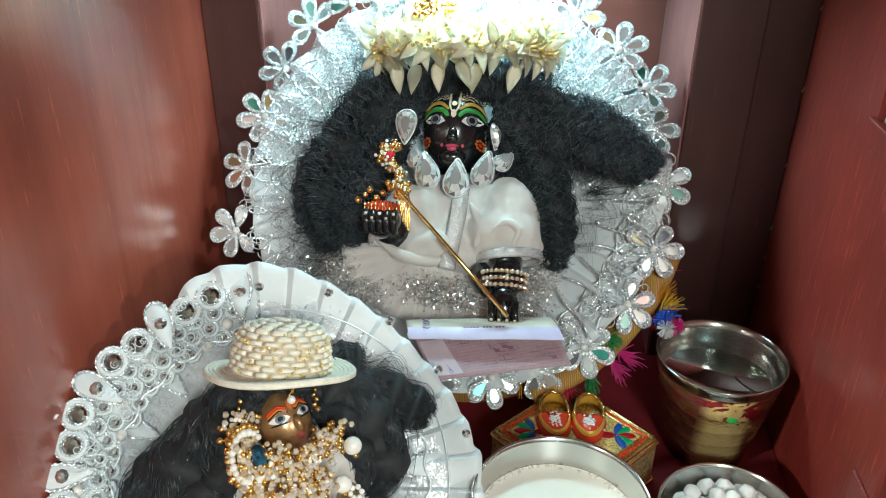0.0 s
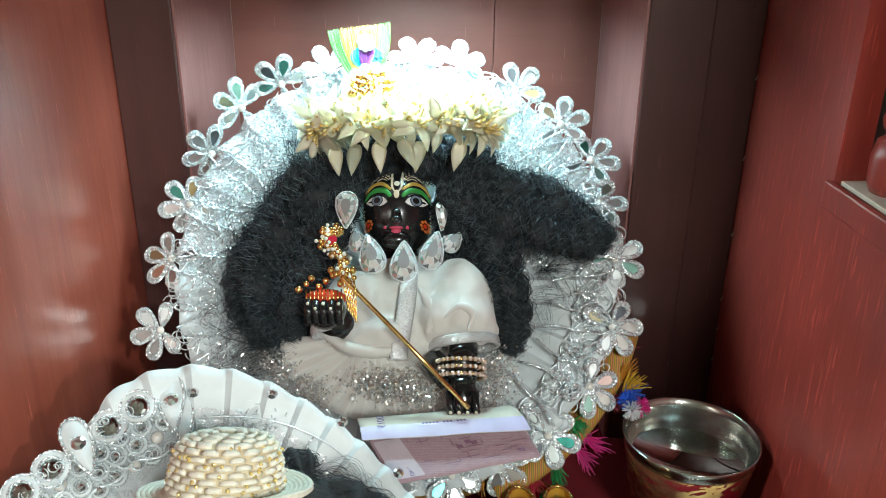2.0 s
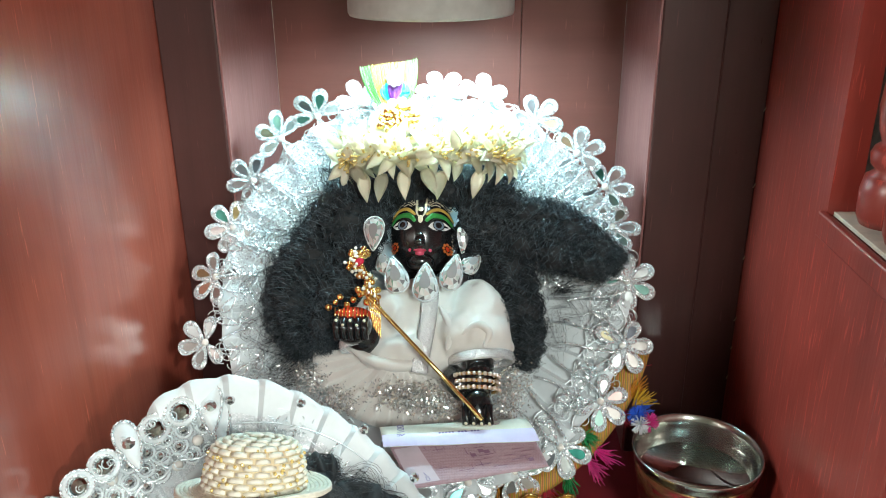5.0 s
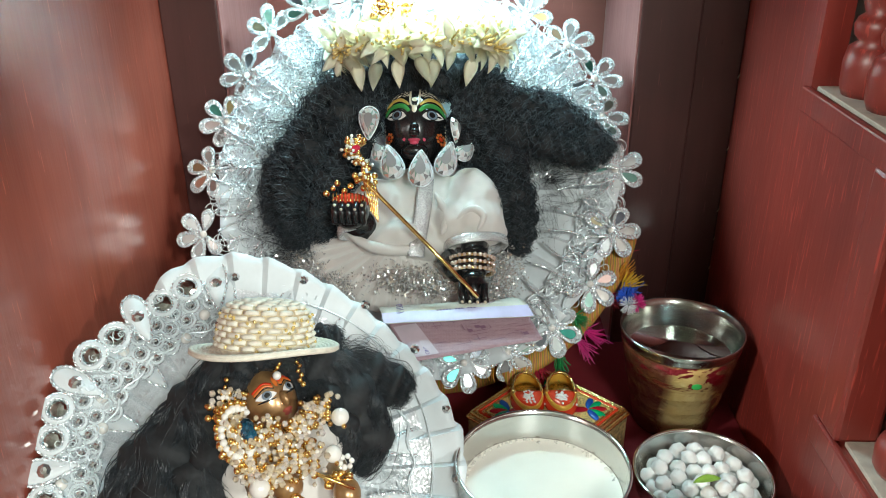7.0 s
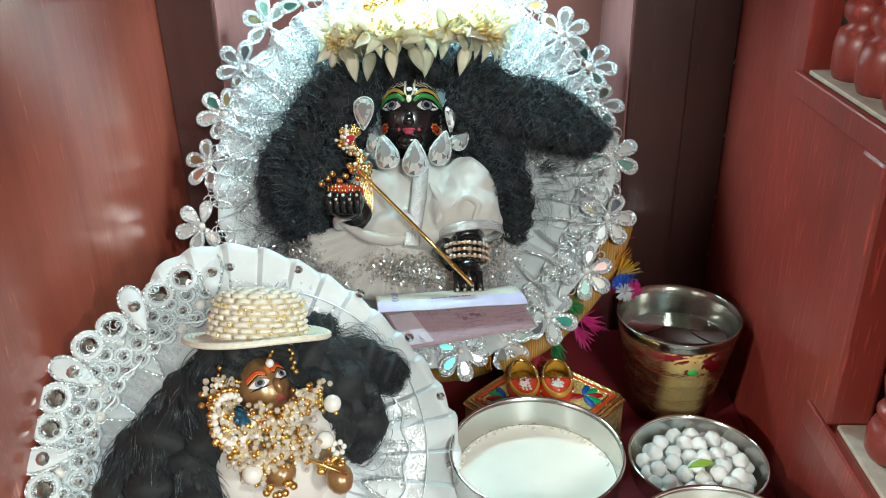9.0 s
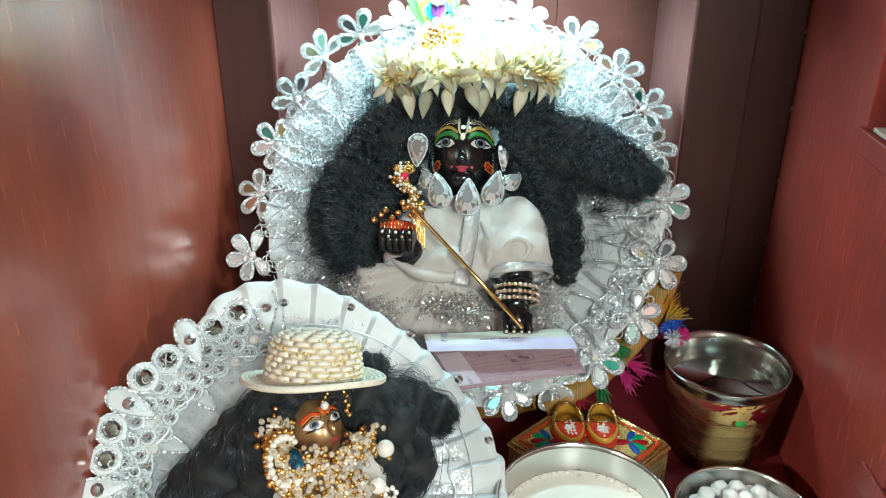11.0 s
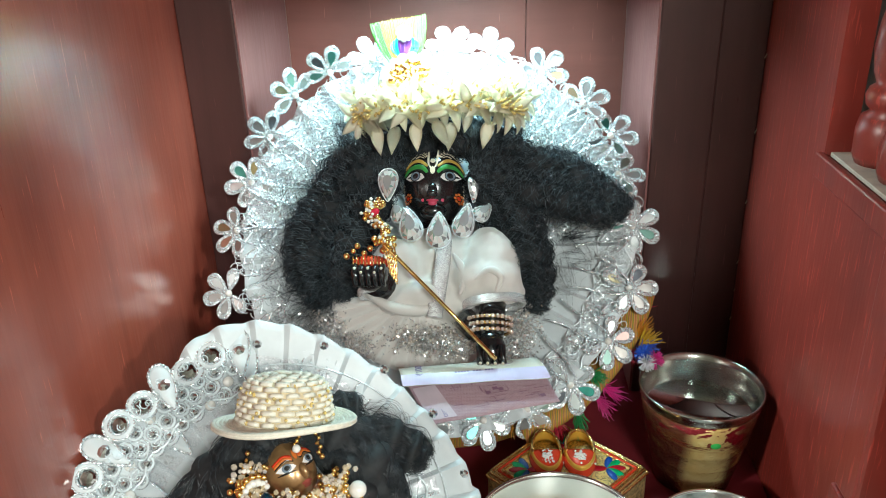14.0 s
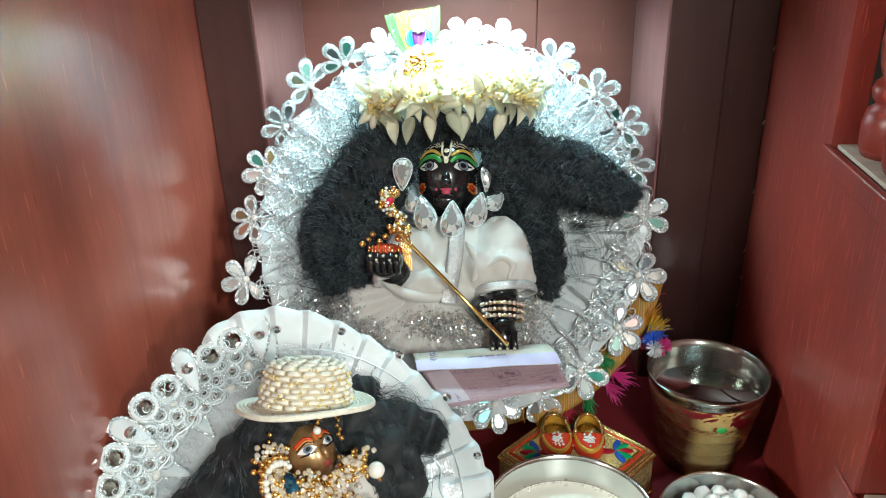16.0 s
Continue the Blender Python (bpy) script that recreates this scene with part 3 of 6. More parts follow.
strands("silver_scrollwork", scrolls(FA, (0.012, -0.008), 0.145, 0.182, -180, 180, 330, 0.0015, 0.008), 0.00045, SILVER, dress, "tangled silver cord scrollwork", sides=4)
strands("silver_scrollwork", scrolls(FA, (0.012, -0.008), 0.112, 0.172, 5, 175, 420, -0.004, 0.0065), 0.00042, SILVER, dress, "tangled silver cord scrollwork", sides=4)


def ring_line(frame_m, centre, r, amp, waves, lift, count=300):
    return [frame_m @ Vector((centre[0] + (r + amp * math.sin(waves * a)) * math.cos(a), centre[1] + (r + amp * math.sin(waves * a)) * math.sin(a), lift)) for a in (2 * math.pi * k / count for k in range(count))]


bm = bmesh.new()
for r, amp, w, lift in ((0.150, 0.003, 40, -0.004), (0.146, 0.002, 33, -0.005), (0.171, 0.004, 30, 0.002)):
    add_tube(bm, ring_line(FA, (0.012, -0.008), r, amp, w, lift), 0.0009, 5, True, bead=0.15)
part("silver_braid", bm, SILVER, dress)


def tinsel(frame_m, u, v, n, su, sv, sn, count, length):
    c = rng.normal(0, 1, (count, 3)) * np.array([su, sv, sn]) + np.array([u, v, n])
    d = rng.normal(0, 1, (count, 3)) * np.array([1, 1, 0.5])
    d /= np.linalg.norm(d, axis=1, keepdims=True)
    k = np.linspace(-0.5, 0.5, 5)
    pts = c[:, None, :] + d[:, None, :] * (k * length)[None, :, None] + rng.normal(0, length * 0.08, (count, 5, 3))
    mm = np.array(frame_m)
    return pts @ mm[:3, :3].T + mm[:3, 3]


def chips(name, frame_m, spots, size, material, parent, label):
    """Loose sequin chips, each a tiny tilted scale; spots holds (u, v, n, su, sv, sn, count)."""
    verts, faces = [], []
    for u, v, n, su, sv, sn, count in spots:
        for c in rng.normal(0, 1, (count, 3)) * np.array([su, sv, sn]) + np.array([u, v, n]):
            x = rng.normal(0, 1, 3) * np.array([1, 1, 0.6])
            x /= np.linalg.norm(x)
            y = np.cross(x, rng.normal(0, 1, 3))
            y /= np.linalg.norm(y) + 1e-9
            h = size * rng.uniform(0.5, 1.2)
            k = len(verts)
            verts += [tuple(frame_m @ Vector(c + h * (a * x + b * y))) for a, b in ((-1, -0.6), (1, -0.6), (1, 0.6), (-1, 0.6))]
            faces.append((k, k + 1, k + 2, k + 3))
    me = bpy.data.meshes.new(name)
    me.from_pydata(verts, [], faces)
    me.materials.append(material)
    return tagged(under(new(name, me), parent), label, kind="stuff")


CHIP = Nodes("silver_sequin")
CHIP.set(Base_Color=CHIP.ramp(CHIP.add("ShaderNodeNewGeometry").outputs["Random Per Island"], [(0.0, (0.9, 0.93, 0.95)), (0.3, (0.35, 0.35, 0.34)), (0.6, (0.85, 0.86, 0.85)), (0.85, (0.82, 0.70, 0.58)), (1.0, (0.9, 0.92, 0.94))]), Metallic=0.55, Roughness=0.25)
CHIP = CHIP.m
chips("sequin_scatter", FA, [(0.008, -0.102, 0.034, 0.015, 0.006, 0.004, 1500), (0.030, -0.110, 0.036, 0.009, 0.0045, 0.004, 700)], 0.0011, CHIP, dress, "crumpled silver sequin lace on the lap")
chips("sequin_scatter", FA, [(-0.072, -0.090, 0.012, 0.010, 0.006, 0.003, 1000), (-0.052, -0.106, 0.018, 0.008, 0.006, 0.003, 800), (-0.088, -0.082, 0.008, 0.012, 0.004, 0.003, 400)], 0.0009, CHIP, dress, "silver and copper sequin star on the skirt")
chips("sequin_scatter", FA, [(0.088, -0.092, 0.016, 0.009, 0.014, 0.004, 1300), (0.080, -0.118, 0.018, 0.007, 0.010, 0.004, 500)], 0.0009, CHIP, dress, "silver sequin star beside the arm")
chips("sequin_scatter", FA, [(0.012 + r * math.cos(radians(d)), -0.008 + r * math.sin(radians(d)), -0.036 * (1 - (r / 0.176) ** 2) + 0.010, 0.007, 0.007, 0.003, 130) for d in range(8, 176, 9) for r in (0.108, 0.126, 0.144)], 0.0008, CHIP, dress, "silver sequin net across the upper skirt")
# braid that runs out to the lace flowers
for deg in (-161, -179, 165, 149, 53, 38, 26, 15, 0, -17, -32, -47):
    a = radians(deg)
    side = Vector((-math.sin(a), math.cos(a), 0))
    bm = bmesh.new()
    for w in (-1, 1):
        line = smooth_line([FA @ (Vector((0.010 + r * math.cos(a), -0.006 + r * math.sin(a), -0.036 * (1 - min(1, r / 0.176) ** 2) + 0.0145)) + side * w * k) for r, k in ((0.126, 0.011), (0.142, 0.0075), (0.158, 0.0085), (0.176, 0.004))], 30)
        add_tube(bm, line.tolist(), 0.0010, 5, bead=0.25)
    part("braid", bm, SILVER_CORD, dress)

# cream velvet tunic
tunic = thing("doll_tunic", (-0.055, 0.62, 0.06), "cream velvet doll tunic with a silver placket", "tunic")
bm = bmesh.new()
for c, r, turn in (((0.018, -0.045, 0.014), (0.040, 0.045, 0.022), 0), ((0.062, -0.036, 0.022), (0.025, 0.034, 0.021), 16), ((0.066, -0.054, 0.032), (0.020, 0.022, 0.018), 5), ((-0.020, -0.046, 0.022), (0.026, 0.030, 0.020), -25),
                   ((-0.034, -0.056, 0.028), (0.017, 0.016, 0.015), 0), ((0.004, -0.070, 0.022), (0.042, 0.019, 0.018), 0), ((0.060, -0.062, 0.028), (0.030, 0.013, 0.018), 3), ((0.050, -0.050, 0.030), (0.022, 0.020, 0.016), 30), ((0.0, -0.066, 0.03), (0.030, 0.015, 0.016), 12)):
    add_ball(bm, FA @ pose(*c, 0, 0, turn) @ Matrix.Diagonal((*r, 1)), 24, 16)
body = part("tunic_cloth", bm, CREAM_CLOTH, tunic)
rm = body.modifiers.new("fuse", "REMESH")
rm.mode, rm.voxel_size, rm.use_smooth_shade = "VOXEL", 0.0018, True
sm = body.modifiers.new("soften", "SMOOTH")
sm.factor, sm.iterations = 0.5, 8
tex = bpy.data.textures.new("crumple", "CLOUDS")
tex.noise_scale = 0.028
dp = body.modifiers.new("crumple", "DISPLACE")
dp.texture, dp.strength, dp.mid_level = tex, 0.009, 0.5
bm = bmesh.new()
line = smooth_line([(0.022, -0.018, 0.038), (0.021, -0.04, 0.0405), (0.018, -0.062, 0.042), (0.015, -0.085, 0.043)], 20)
add_tube(bm, [A(*p) for p in line], 0.0068, 10, flat=0.22, normal=FA.to_3x3() @ Vector((0, 0, 1)))
part("placket", bm, SILVER_GLITTER, tunic, "silver sequinned placket")
for c, w, tilt in (((0.064, -0.072, 0.030), 0.0265, 6), ((-0.036, -0.062, 0.036), 0.015, 14)):
    bm = bmesh.new()
    p = FA @ pose(*c, 0, 0, tilt) @ pose(0, 0, 0, 82, 0, 0)
    add_lathe(bm, [(w * 0.98, -0.004), (w * 1.02, -0.002), (w * 1.03, 0.002), (w, 0.004), (w * 0.9, 0.0035), (w * 0.9, -0.0035), (w * 0.98, -0.004)], p @ Matrix.Diagonal((1, 0.8, 1, 1)), 40)
    part("cuff", bm, SILVER_GLITTER, tunic, "silver glitter cuff")
# pleated lap of the tunic, spread like a fan, and the roll of its hem
bm = bmesh.new()
rows = []
for i in range(9):
    f = i / 8
    row = []
    for k in range(121):
        a = radians(-178 + 150 * k / 120)
        r = 0.022 + 0.058 * f
        fold = 0.0075 * f * ((k % 8) / 8 if k % 8 < 7 else 0.1)
        row.append(bm.verts.new(A(0.002 + r * math.cos(a), -0.064 + 0.82 * r * math.sin(a), 0.034 - 0.026 * f ** 0.8 + fold + 0.003 * noise.noise((f * 2, k * 0.05, 7)))))
    rows.append(row)
for p, q in zip(rows, rows[1:]):
    for k in range(120):
        bm.faces.new((p[k], p[k + 1], q[k + 1], q[k]))
thicken(part("pleated_lap", bm, CREAM_CLOTH, tunic), 0.0008)
for pts, r in (([(-0.046, -0.062, 0.034), (-0.022, -0.076, 0.040), (0.004, -0.079, 0.040), (0.022, -0.074, 0.038)], 0.0052), ([(0.046, -0.056, 0.046), (0.060, -0.046, 0.050), (0.070, -0.052, 0.050), (0.066, -0.064, 0.050)], 0.0034), ([(0.030, -0.030, 0.036), (0.040, -0.050, 0.042), (0.036, -0.066, 0.042)], 0.0040)):
    bm = bmesh.new()
    add_tube(bm, [A(*p) for p in smooth_line(pts, 22)], r, 10, taper=lambda q: 0.25 + 0.75 * math.sin(math.pi * min(1, max(0, q))))
    part("fold", bm, CREAM_CLOTH, tunic)

# the doll itself: one mesh, painted face
bm = bmesh.new()
HC, HR = (0.011, 0.036, 0.004), (0.0285, 0.037, 0.033)
DOLL_MATS = [BLACK_LACQUER, CREAM_P, YELLOW_P, GREEN_P, WHITE_P, IRIS_P, PINK_P, ORANGE_P, RED_P]
add_ball(bm, FA @ pose(*HC) @ Matrix.Diagonal((*HR, 1)), 40, 28)
add_ball(bm, FA @ pose(0.0115, 0.026, 0.0345) @ Matrix.Diagonal((0.0042, 0.007, 0.0055, 1)), 14, 10)
add_ball(bm, FA @ pose(0.0115, 0.0225, 0.0375) @ Matrix.Diagonal((0.0048, 0.0035, 0.004, 1)), 14, 10)
add_ball(bm, FA @ pose(0.0115, 0.009, 0.026) @ Matrix.Diagonal((0.012, 0.008, 0.009, 1)), 16, 10)
add_tube(bm, [A(0.012, 0.01, 0.0), A(0.014, -0.05, 0.0)], 0.016, 14)
add_tube(bm, [A(0.064, -0.066, 0.030), A(0.061, -0.10, 0.044)], 0.0115, 14)
add_ball(bm, FA @ pose(0.062, -0.112, 0.050) @ Matrix.Diagonal((0.012, 0.016, 0.009, 1)), 18, 12)
for k in range(4):
    add_tube(bm, [A(0.053 + 0.006 * k, -0.108, 0.057), A(0.0535 + 0.006 * k, -0.122, 0.057), A(0.054 + 0.006 * k, -0.127, 0.052)], 0.0032, 8)
    add_ball(bm, ball_at(A(0.0535 + 0.006 * k, -0.123, 0.0602), 0.0013), 8, 6, 1)
add_tube(bm, [A(-0.02, -0.06, 0.02), A(-0.036, -0.055, 0.045)], 0.012, 14)
add_ball(bm, FA @ pose(-0.038, -0.051, 0.052) @ Matrix.Diagonal((0.0150, 0.0135, 0.012, 1)), 20, 14)
for k in range(5):
    u = -0.049 + 0.0055 * k
    add_tube(bm, smooth_line([A(u, -0.044, 0.060), A(u, -0.052, 0.0655), A(u + 0.0005, -0.061, 0.060)], 8).tolist(), 0.0031, 8)
    add_ball(bm, ball_at(A(u, -0.0475 - 0.0035 * (k % 2), 0.0676), 0.0012), 8, 6, 1)
add_ball(bm, FA @ pose(-0.038, -0.041, 0.0525) @ Matrix.Diagonal((0.0155, 0.0065, 0.0128, 1)), 18, 10, 8)
# crossed feet
add_tube(bm, [A(0.04, -0.085, 0.035), A(0.052, -0.098, 0.045)], 0.010, 12)


def face(u, v, eps=0.0004):
    x, y = (u - HC[0]) / HR[0], (v - HC[1]) / HR[1]
    return A(u, v, HC[2] + HR[2] * math.sqrt(max(0.02, 1 - x * x - y * y)) + eps)


def stroke(pts, width, mi, eps=0.0003):
    line = smooth_line([(u, v, 0) for u, v in pts], 14)
    add_tube(bm, [face(p[0], p[1], eps) for p in line], width / 2, 8, mi=mi, flat=0.3, normal=FA.to_3x3() @ Vector((0, 0, 1)), taper=lambda s: 0.45 + 0.55 * math.sin(math.pi * min(1, max(0, s * 0.9 + 0.08))))


def patch(u, v, ru, rv, mi, eps, turn=0.0, point=0.0):
    c, s = math.cos(turn), math.sin(turn)
    pts = []
    for k in range(20):
        a = 2 * math.pi * k / 20
        x, y = ru * math.cos(a), rv * math.sin(a) * (1 - point * abs(math.cos(a)) ** 3)
        pts.append(bm.verts.new(face(u + c * x - s * y, v + s * x + c * y, eps)))
    mid = bm.verts.new(face(u, v, eps + 0.0002))
    for k in range(20):
        bm.faces.new((pts[k], pts[(k + 1) % 20], mid)).material_index = mi


for sgn in (-1, 1):
    def X(d):
        return 0.0113 + sgn * d
    stroke([(X(0.0045), 0.0475), (X(0.012), 0.0535), (X(0.020), 0.0525), (X(0.0265), 0.0465)], 0.0034, 2)
    stroke([(X(0.0045), 0.0415), (X(0.010), 0.0470), (X(0.019), 0.0470), (X(0.0258), 0.0415)], 0.0046, 3)
    patch(X(0.0155), 0.0385, 0.0092, 0.0044, 4, 0.0007, sgn * 0.12, 0.75)
    patch(X(0.0152), 0.0390, 0.0047, 0.0045, 0, 0.0010)
    patch(X(0.0152), 0.0390, 0.0041, 0.0040, 5, 0.0012)
    patch(X(0.0152), 0.0390, 0.0025, 0.0025, 0, 0.0016)
    stroke([(X(0.0068), 0.0362), (X(0.012), 0.0338), (X(0.020), 0.0352)], 0.0010, 0, 0.0012)
    for q in range(7):
        patch(X(0.0262 + 0.0004 * (q % 2)), 0.0335 - 0.0042 * q * 0.55, 0.0006, 0.0007, 1, 0.0006)
    for q in range(10):
        a = radians(8 + q * 18)
        patch(X(0.0140) - sgn * 0.0108 * math.cos(a), 0.0562 + 0.0098 * math.sin(a), 0.0008, 0.0008, 1, 0.0005)
    stroke([(X(0.0065), 0.0370), (X(0.011), 0.0432), (X(0.019), 0.0436), (X(0.0245), 0.0400)], 0.0012, 0, 0.0012)
    patch(X(0.0225), 0.0215, 0.0016, 0.0016, 8, 0.0009)
    for q in range(8):
        patch(X(0.0225) + 0.0031 * math.cos(q * 0.785), 0.0215 + 0.0033 * math.sin(q * 0.785), 0.0011, 0.0011, 7, 0.0006)
    for q in range(9):
        a = radians(15 + q * 20)
        patch(X(0.0140) - sgn * 0.0085 * math.cos(a), 0.0560 + 0.0075 * math.sin(a), 0.0010, 0.0010, 1, 0.0005)
    stroke([(X(0.0065), 0.0565), (X(0.012), 0.0615), (X(0.018), 0.0590), (X(0.0225), 0.0555)], 0.0011, 1)
    stroke([(X(0.0080), 0.0560), (X(0.012), 0.0585), (X(0.016), 0.0570)], 0.0009, 1)
    stroke([(X(0.0042), 0.0680), (X(0.0040), 0.0580), (X(0.0036), 0.0500), (X(0.0014), 0.0455)], 0.0019, 1)
    patch(X(0.0086), 0.0178, 0.0013, 0.0013, 6, 0.0006)
patch(0.0113, 0.0435, 0.0022, 0.0036, 1, 0.0006)
patch(0.0113, 0.0525, 0.0022, 0.0022, 1, 0.0010)
add_ball(bm, FA @ pose(0.0113, 0.0175, 0.0325) @ Matrix.Diagonal((0.0056, 0.0014, 0.0022, 1)), 14, 8, 6)
add_ball(bm, FA @ pose(0.0113, 0.0152, 0.0325) @ Matrix.Diagonal((0.0040, 0.0026, 0.0028, 1)), 14, 8, 6)
tagged(part("doll", bm, DOLL_MATS), "black lacquered doll with a painted face, seated in a white dress", "doll")

# its curly wig
wig = thing("doll_wig", (-0.06, 0.67, 0.26), "long curly black wig worn by the dark doll", "wig")


def lock(frame_m, pts, thick, count, curl=1.0, turns=7.0, steps=84, frizz=0.0015, ringlets=15, inner=0.0):
    """Hairs gathered in ringlets that wind about a line of points (u, v, n)."""
    core = smooth_line(pts, steps)
    t = np.gradient(core, axis=0)
    t /= np.linalg.norm(t, axis=1, keepdims=True)
    x = np.cross(t, [0, 0, 1.0])
    x /= np.linalg.norm(x, axis=1, keepdims=True) + 1e-9
    y = np.cross(x, t)
    s = np.linspace(0, 1, steps)
    env = thick * (0.55 + 0.45 * np.sin(np.pi * np.clip(s * 0.85 + 0.12, 0, 1)))
    length = np.linalg.norm(np.diff(core, axis=0), axis=1).sum()
    out = []
    for k in range(ringlets):
        rad, a0, ph = math.sqrt(inner + (1 - inner) * rng.random()), rng.uniform(0, 6.28), rng.uniform(0, 6.28)
        tw = turns * (length / 0.13) * rng.uniform(0.8, 1.25) * rng.choice([-1, 1])
        off, drift = rng.uniform(0.24, 0.40) * curl, rng.uniform(-1.5, 1.5)
        for _ in range(max(2, count // ringlets)):
            wild = 1.0 if rng.random() > 0.12 else 2.6
            w = ph + tw * 6.28 * s + rng.normal(0, 0.20 * wild)
            o = off * (1 + rng.normal(0, 0.22 * wild))
            du, dv = rng.normal(0, 0.06 * wild, 2)
            px = env * (0.8 * rad * np.cos(a0 + drift * s) + o * np.cos(w) + du)
            py = env * (0.8 * rad * np.sin(a0 + drift * s) + o * np.sin(w) + dv)
            jit = np.cumsum(rng.normal(0, frizz / 6, (steps, 3)), axis=0)
            out.append(core + x * px[:, None] + y * py[:, None] + jit)
    mm = np.array(frame_m)
    return (np.array(out) @ mm[:3, :3].T + mm[:3, 3]), core


def wig_part(frame_m, locks, parent, radius=0.00028, density=1.0, curl=1.0, turns=7.0, core=0.66, frizz=0.0022, ringlets=15, inner=0.0):
    for pts, thick, count in locks:
        c, line = lock(frame_m, pts, thick, int(count * density), curl, turns, frizz=frizz, ringlets=ringlets, inner=inner)
        bm = bmesh.new()
        k = len(line) - 1
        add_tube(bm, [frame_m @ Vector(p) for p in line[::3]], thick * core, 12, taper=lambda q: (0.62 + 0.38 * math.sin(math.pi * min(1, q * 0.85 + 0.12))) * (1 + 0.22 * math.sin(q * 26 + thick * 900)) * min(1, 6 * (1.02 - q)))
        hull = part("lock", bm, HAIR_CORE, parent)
        strands("hairs", c, radius, HAIR, hull)


LOCKS_A = [
    ([(0.012, 0.074, 0.012), (-0.03, 0.078, 0.016), (-0.066, 0.055, 0.014), (-0.094, 0.018, 0.010)], 0.024, 420),
    ([(-0.02, 0.070, 0.016), (-0.060, 0.040, 0.016), (-0.090, 0.000, 0.012), (-0.100, -0.040, 0.008), (-0.085, -0.072, 0.006)], 0.024, 520),
    ([(-0.028, 0.055, 0.014), (-0.048, 0.010, 0.016), (-0.066, -0.030, 0.016), (-0.070, -0.068, 0.010)], 0.020, 420),
    ([(-0.05, 0.045, 0.008), (-0.088, 0.025, 0.006), (-0.112, -0.01, 0.004), (-0.112, -0.05, 0.002)], 0.017, 300),
    ([(0.012, 0.074, 0.012), (0.050, 0.080, 0.016), (0.078, 0.060, 0.016), (0.096, 0.030, 0.014)], 0.024, 420),
    ([(0.045, 0.062, 0.018), (0.085, 0.052, 0.018), (0.125, 0.045, 0.016), (0.155, 0.026, 0.014), (0.180, 0.010, 0.012)], 0.019, 480),
    ([(0.05, 0.045, 0.018), (0.090, 0.030, 0.018), (0.130, 0.018, 0.018), (0.168, 0.004, 0.018)], 0.018, 400),
    ([(0.048, 0.050, 0.014), (0.078, 0.020, 0.016), (0.094, -0.020, 0.016), (0.100, -0.055, 0.010), (0.096, -0.075, 0.006)], 0.020, 460),
    ([(0.044, 0.04, 0.012), (0.068, 0.005, 0.012), (0.086, -0.03, 0.010), (0.112, -0.05, 0.006)], 0.016, 320),
    ([(-0.022, 0.078, 0.022), (0.012, 0.086, 0.026), (0.048, 0.078, 0.022)], 0.016, 260),
]
wig_part(FA, LOCKS_A, wig, 0.00030, 1.05, 0.62, 8.0, 0.70, 0.0010, 24, 0.35)
for pts, thick, count in LOCKS_A:
    fine, _ = lock(FA, pts, thick * 1.08, int(count * 0.18), 0.42, 15.0, steps=150, frizz=0.0016, ringlets=int(count * 0.09), inner=0.55)
    strands("frizz", fine, 0.00027, GLINT_HAIR, wig, "fine frizzy curls")
stray, _ = lock(FA, [(-0.06, 0.05, 0.01), (-0.10, 0.01, 0.008), (-0.105, -0.06, 0.004), (-0.095, -0.095, 0.002)], 0.036, 90, 1.0, 5)
stray2, _ = lock(FA, [(0.06, 0.05, 0.012), (0.12, 0.02, 0.010), (0.15, -0.01, 0.008), (0.12, -0.06, 0.002)], 0.030, 28, 1.0, 5)
stray3, _ = lock(FA, [(-0.08, 0.085, 0.0), (0.0, 0.11, 0.006), (0.1, 0.085, 0.0)], 0.022, 70, 1.0, 6)
strands("stray_hairs", np.concatenate([stray, stray2, stray3]), 0.00016, HAIR, wig, "thin stray hairs")


# jewels
def gem(name, m, length, width, parent, material=CRYSTAL, claws=True):
    """A pear-cut stone: table, crown and girdle facets split apart, in a thin gold claw."""
    b = bmesh.new()
    n = 14
    low, mid, top = teardrop(length, width, n, -length / 2), teardrop(length * 0.84, width * 0.80, n, -length * 0.42), teardrop(length * 0.50, width * 0.46, n, -length * 0.24)
    deep = length * 0.22
    for k in range(n):
        j = (k + 1) % n
        for quad in ([(*low[k], 0), (*low[j], 0), (*mid[j], deep * 0.55)], [(*low[k], 0), (*mid[j], deep * 0.55), (*mid[k], deep * 0.55)], [(*mid[k], deep * 0.55), (*mid[j], deep * 0.55), (*top[k], deep)], [(*mid[j], deep * 0.55), (*top[j], deep), (*top[k], deep)]):
            b.faces.new([b.verts.new(m @ Vector(q)) for q in quad])
    b.faces.new([b.verts.new(m @ Vector((*q, deep))) for q in top])
    stone = part(name, b, material, parent, smooth=False)
    b = bmesh.new()
    add_tube(b, [m @ Vector((*q, -0.0002)) for q in teardrop(length * 1.04, width * 1.04, 24, -length * 0.52)], width * 0.026, 5, True)
    if claws:
        for ang in (0.6, 2.2, 4.1, 5.6):
            q = low[int(ang / 6.283 * n)]
            add_ball(b, ball_at(m @ Vector((*q, 0.0006)), 0.0011), 8, 6)
    part("claw", b, SILVER, stone)


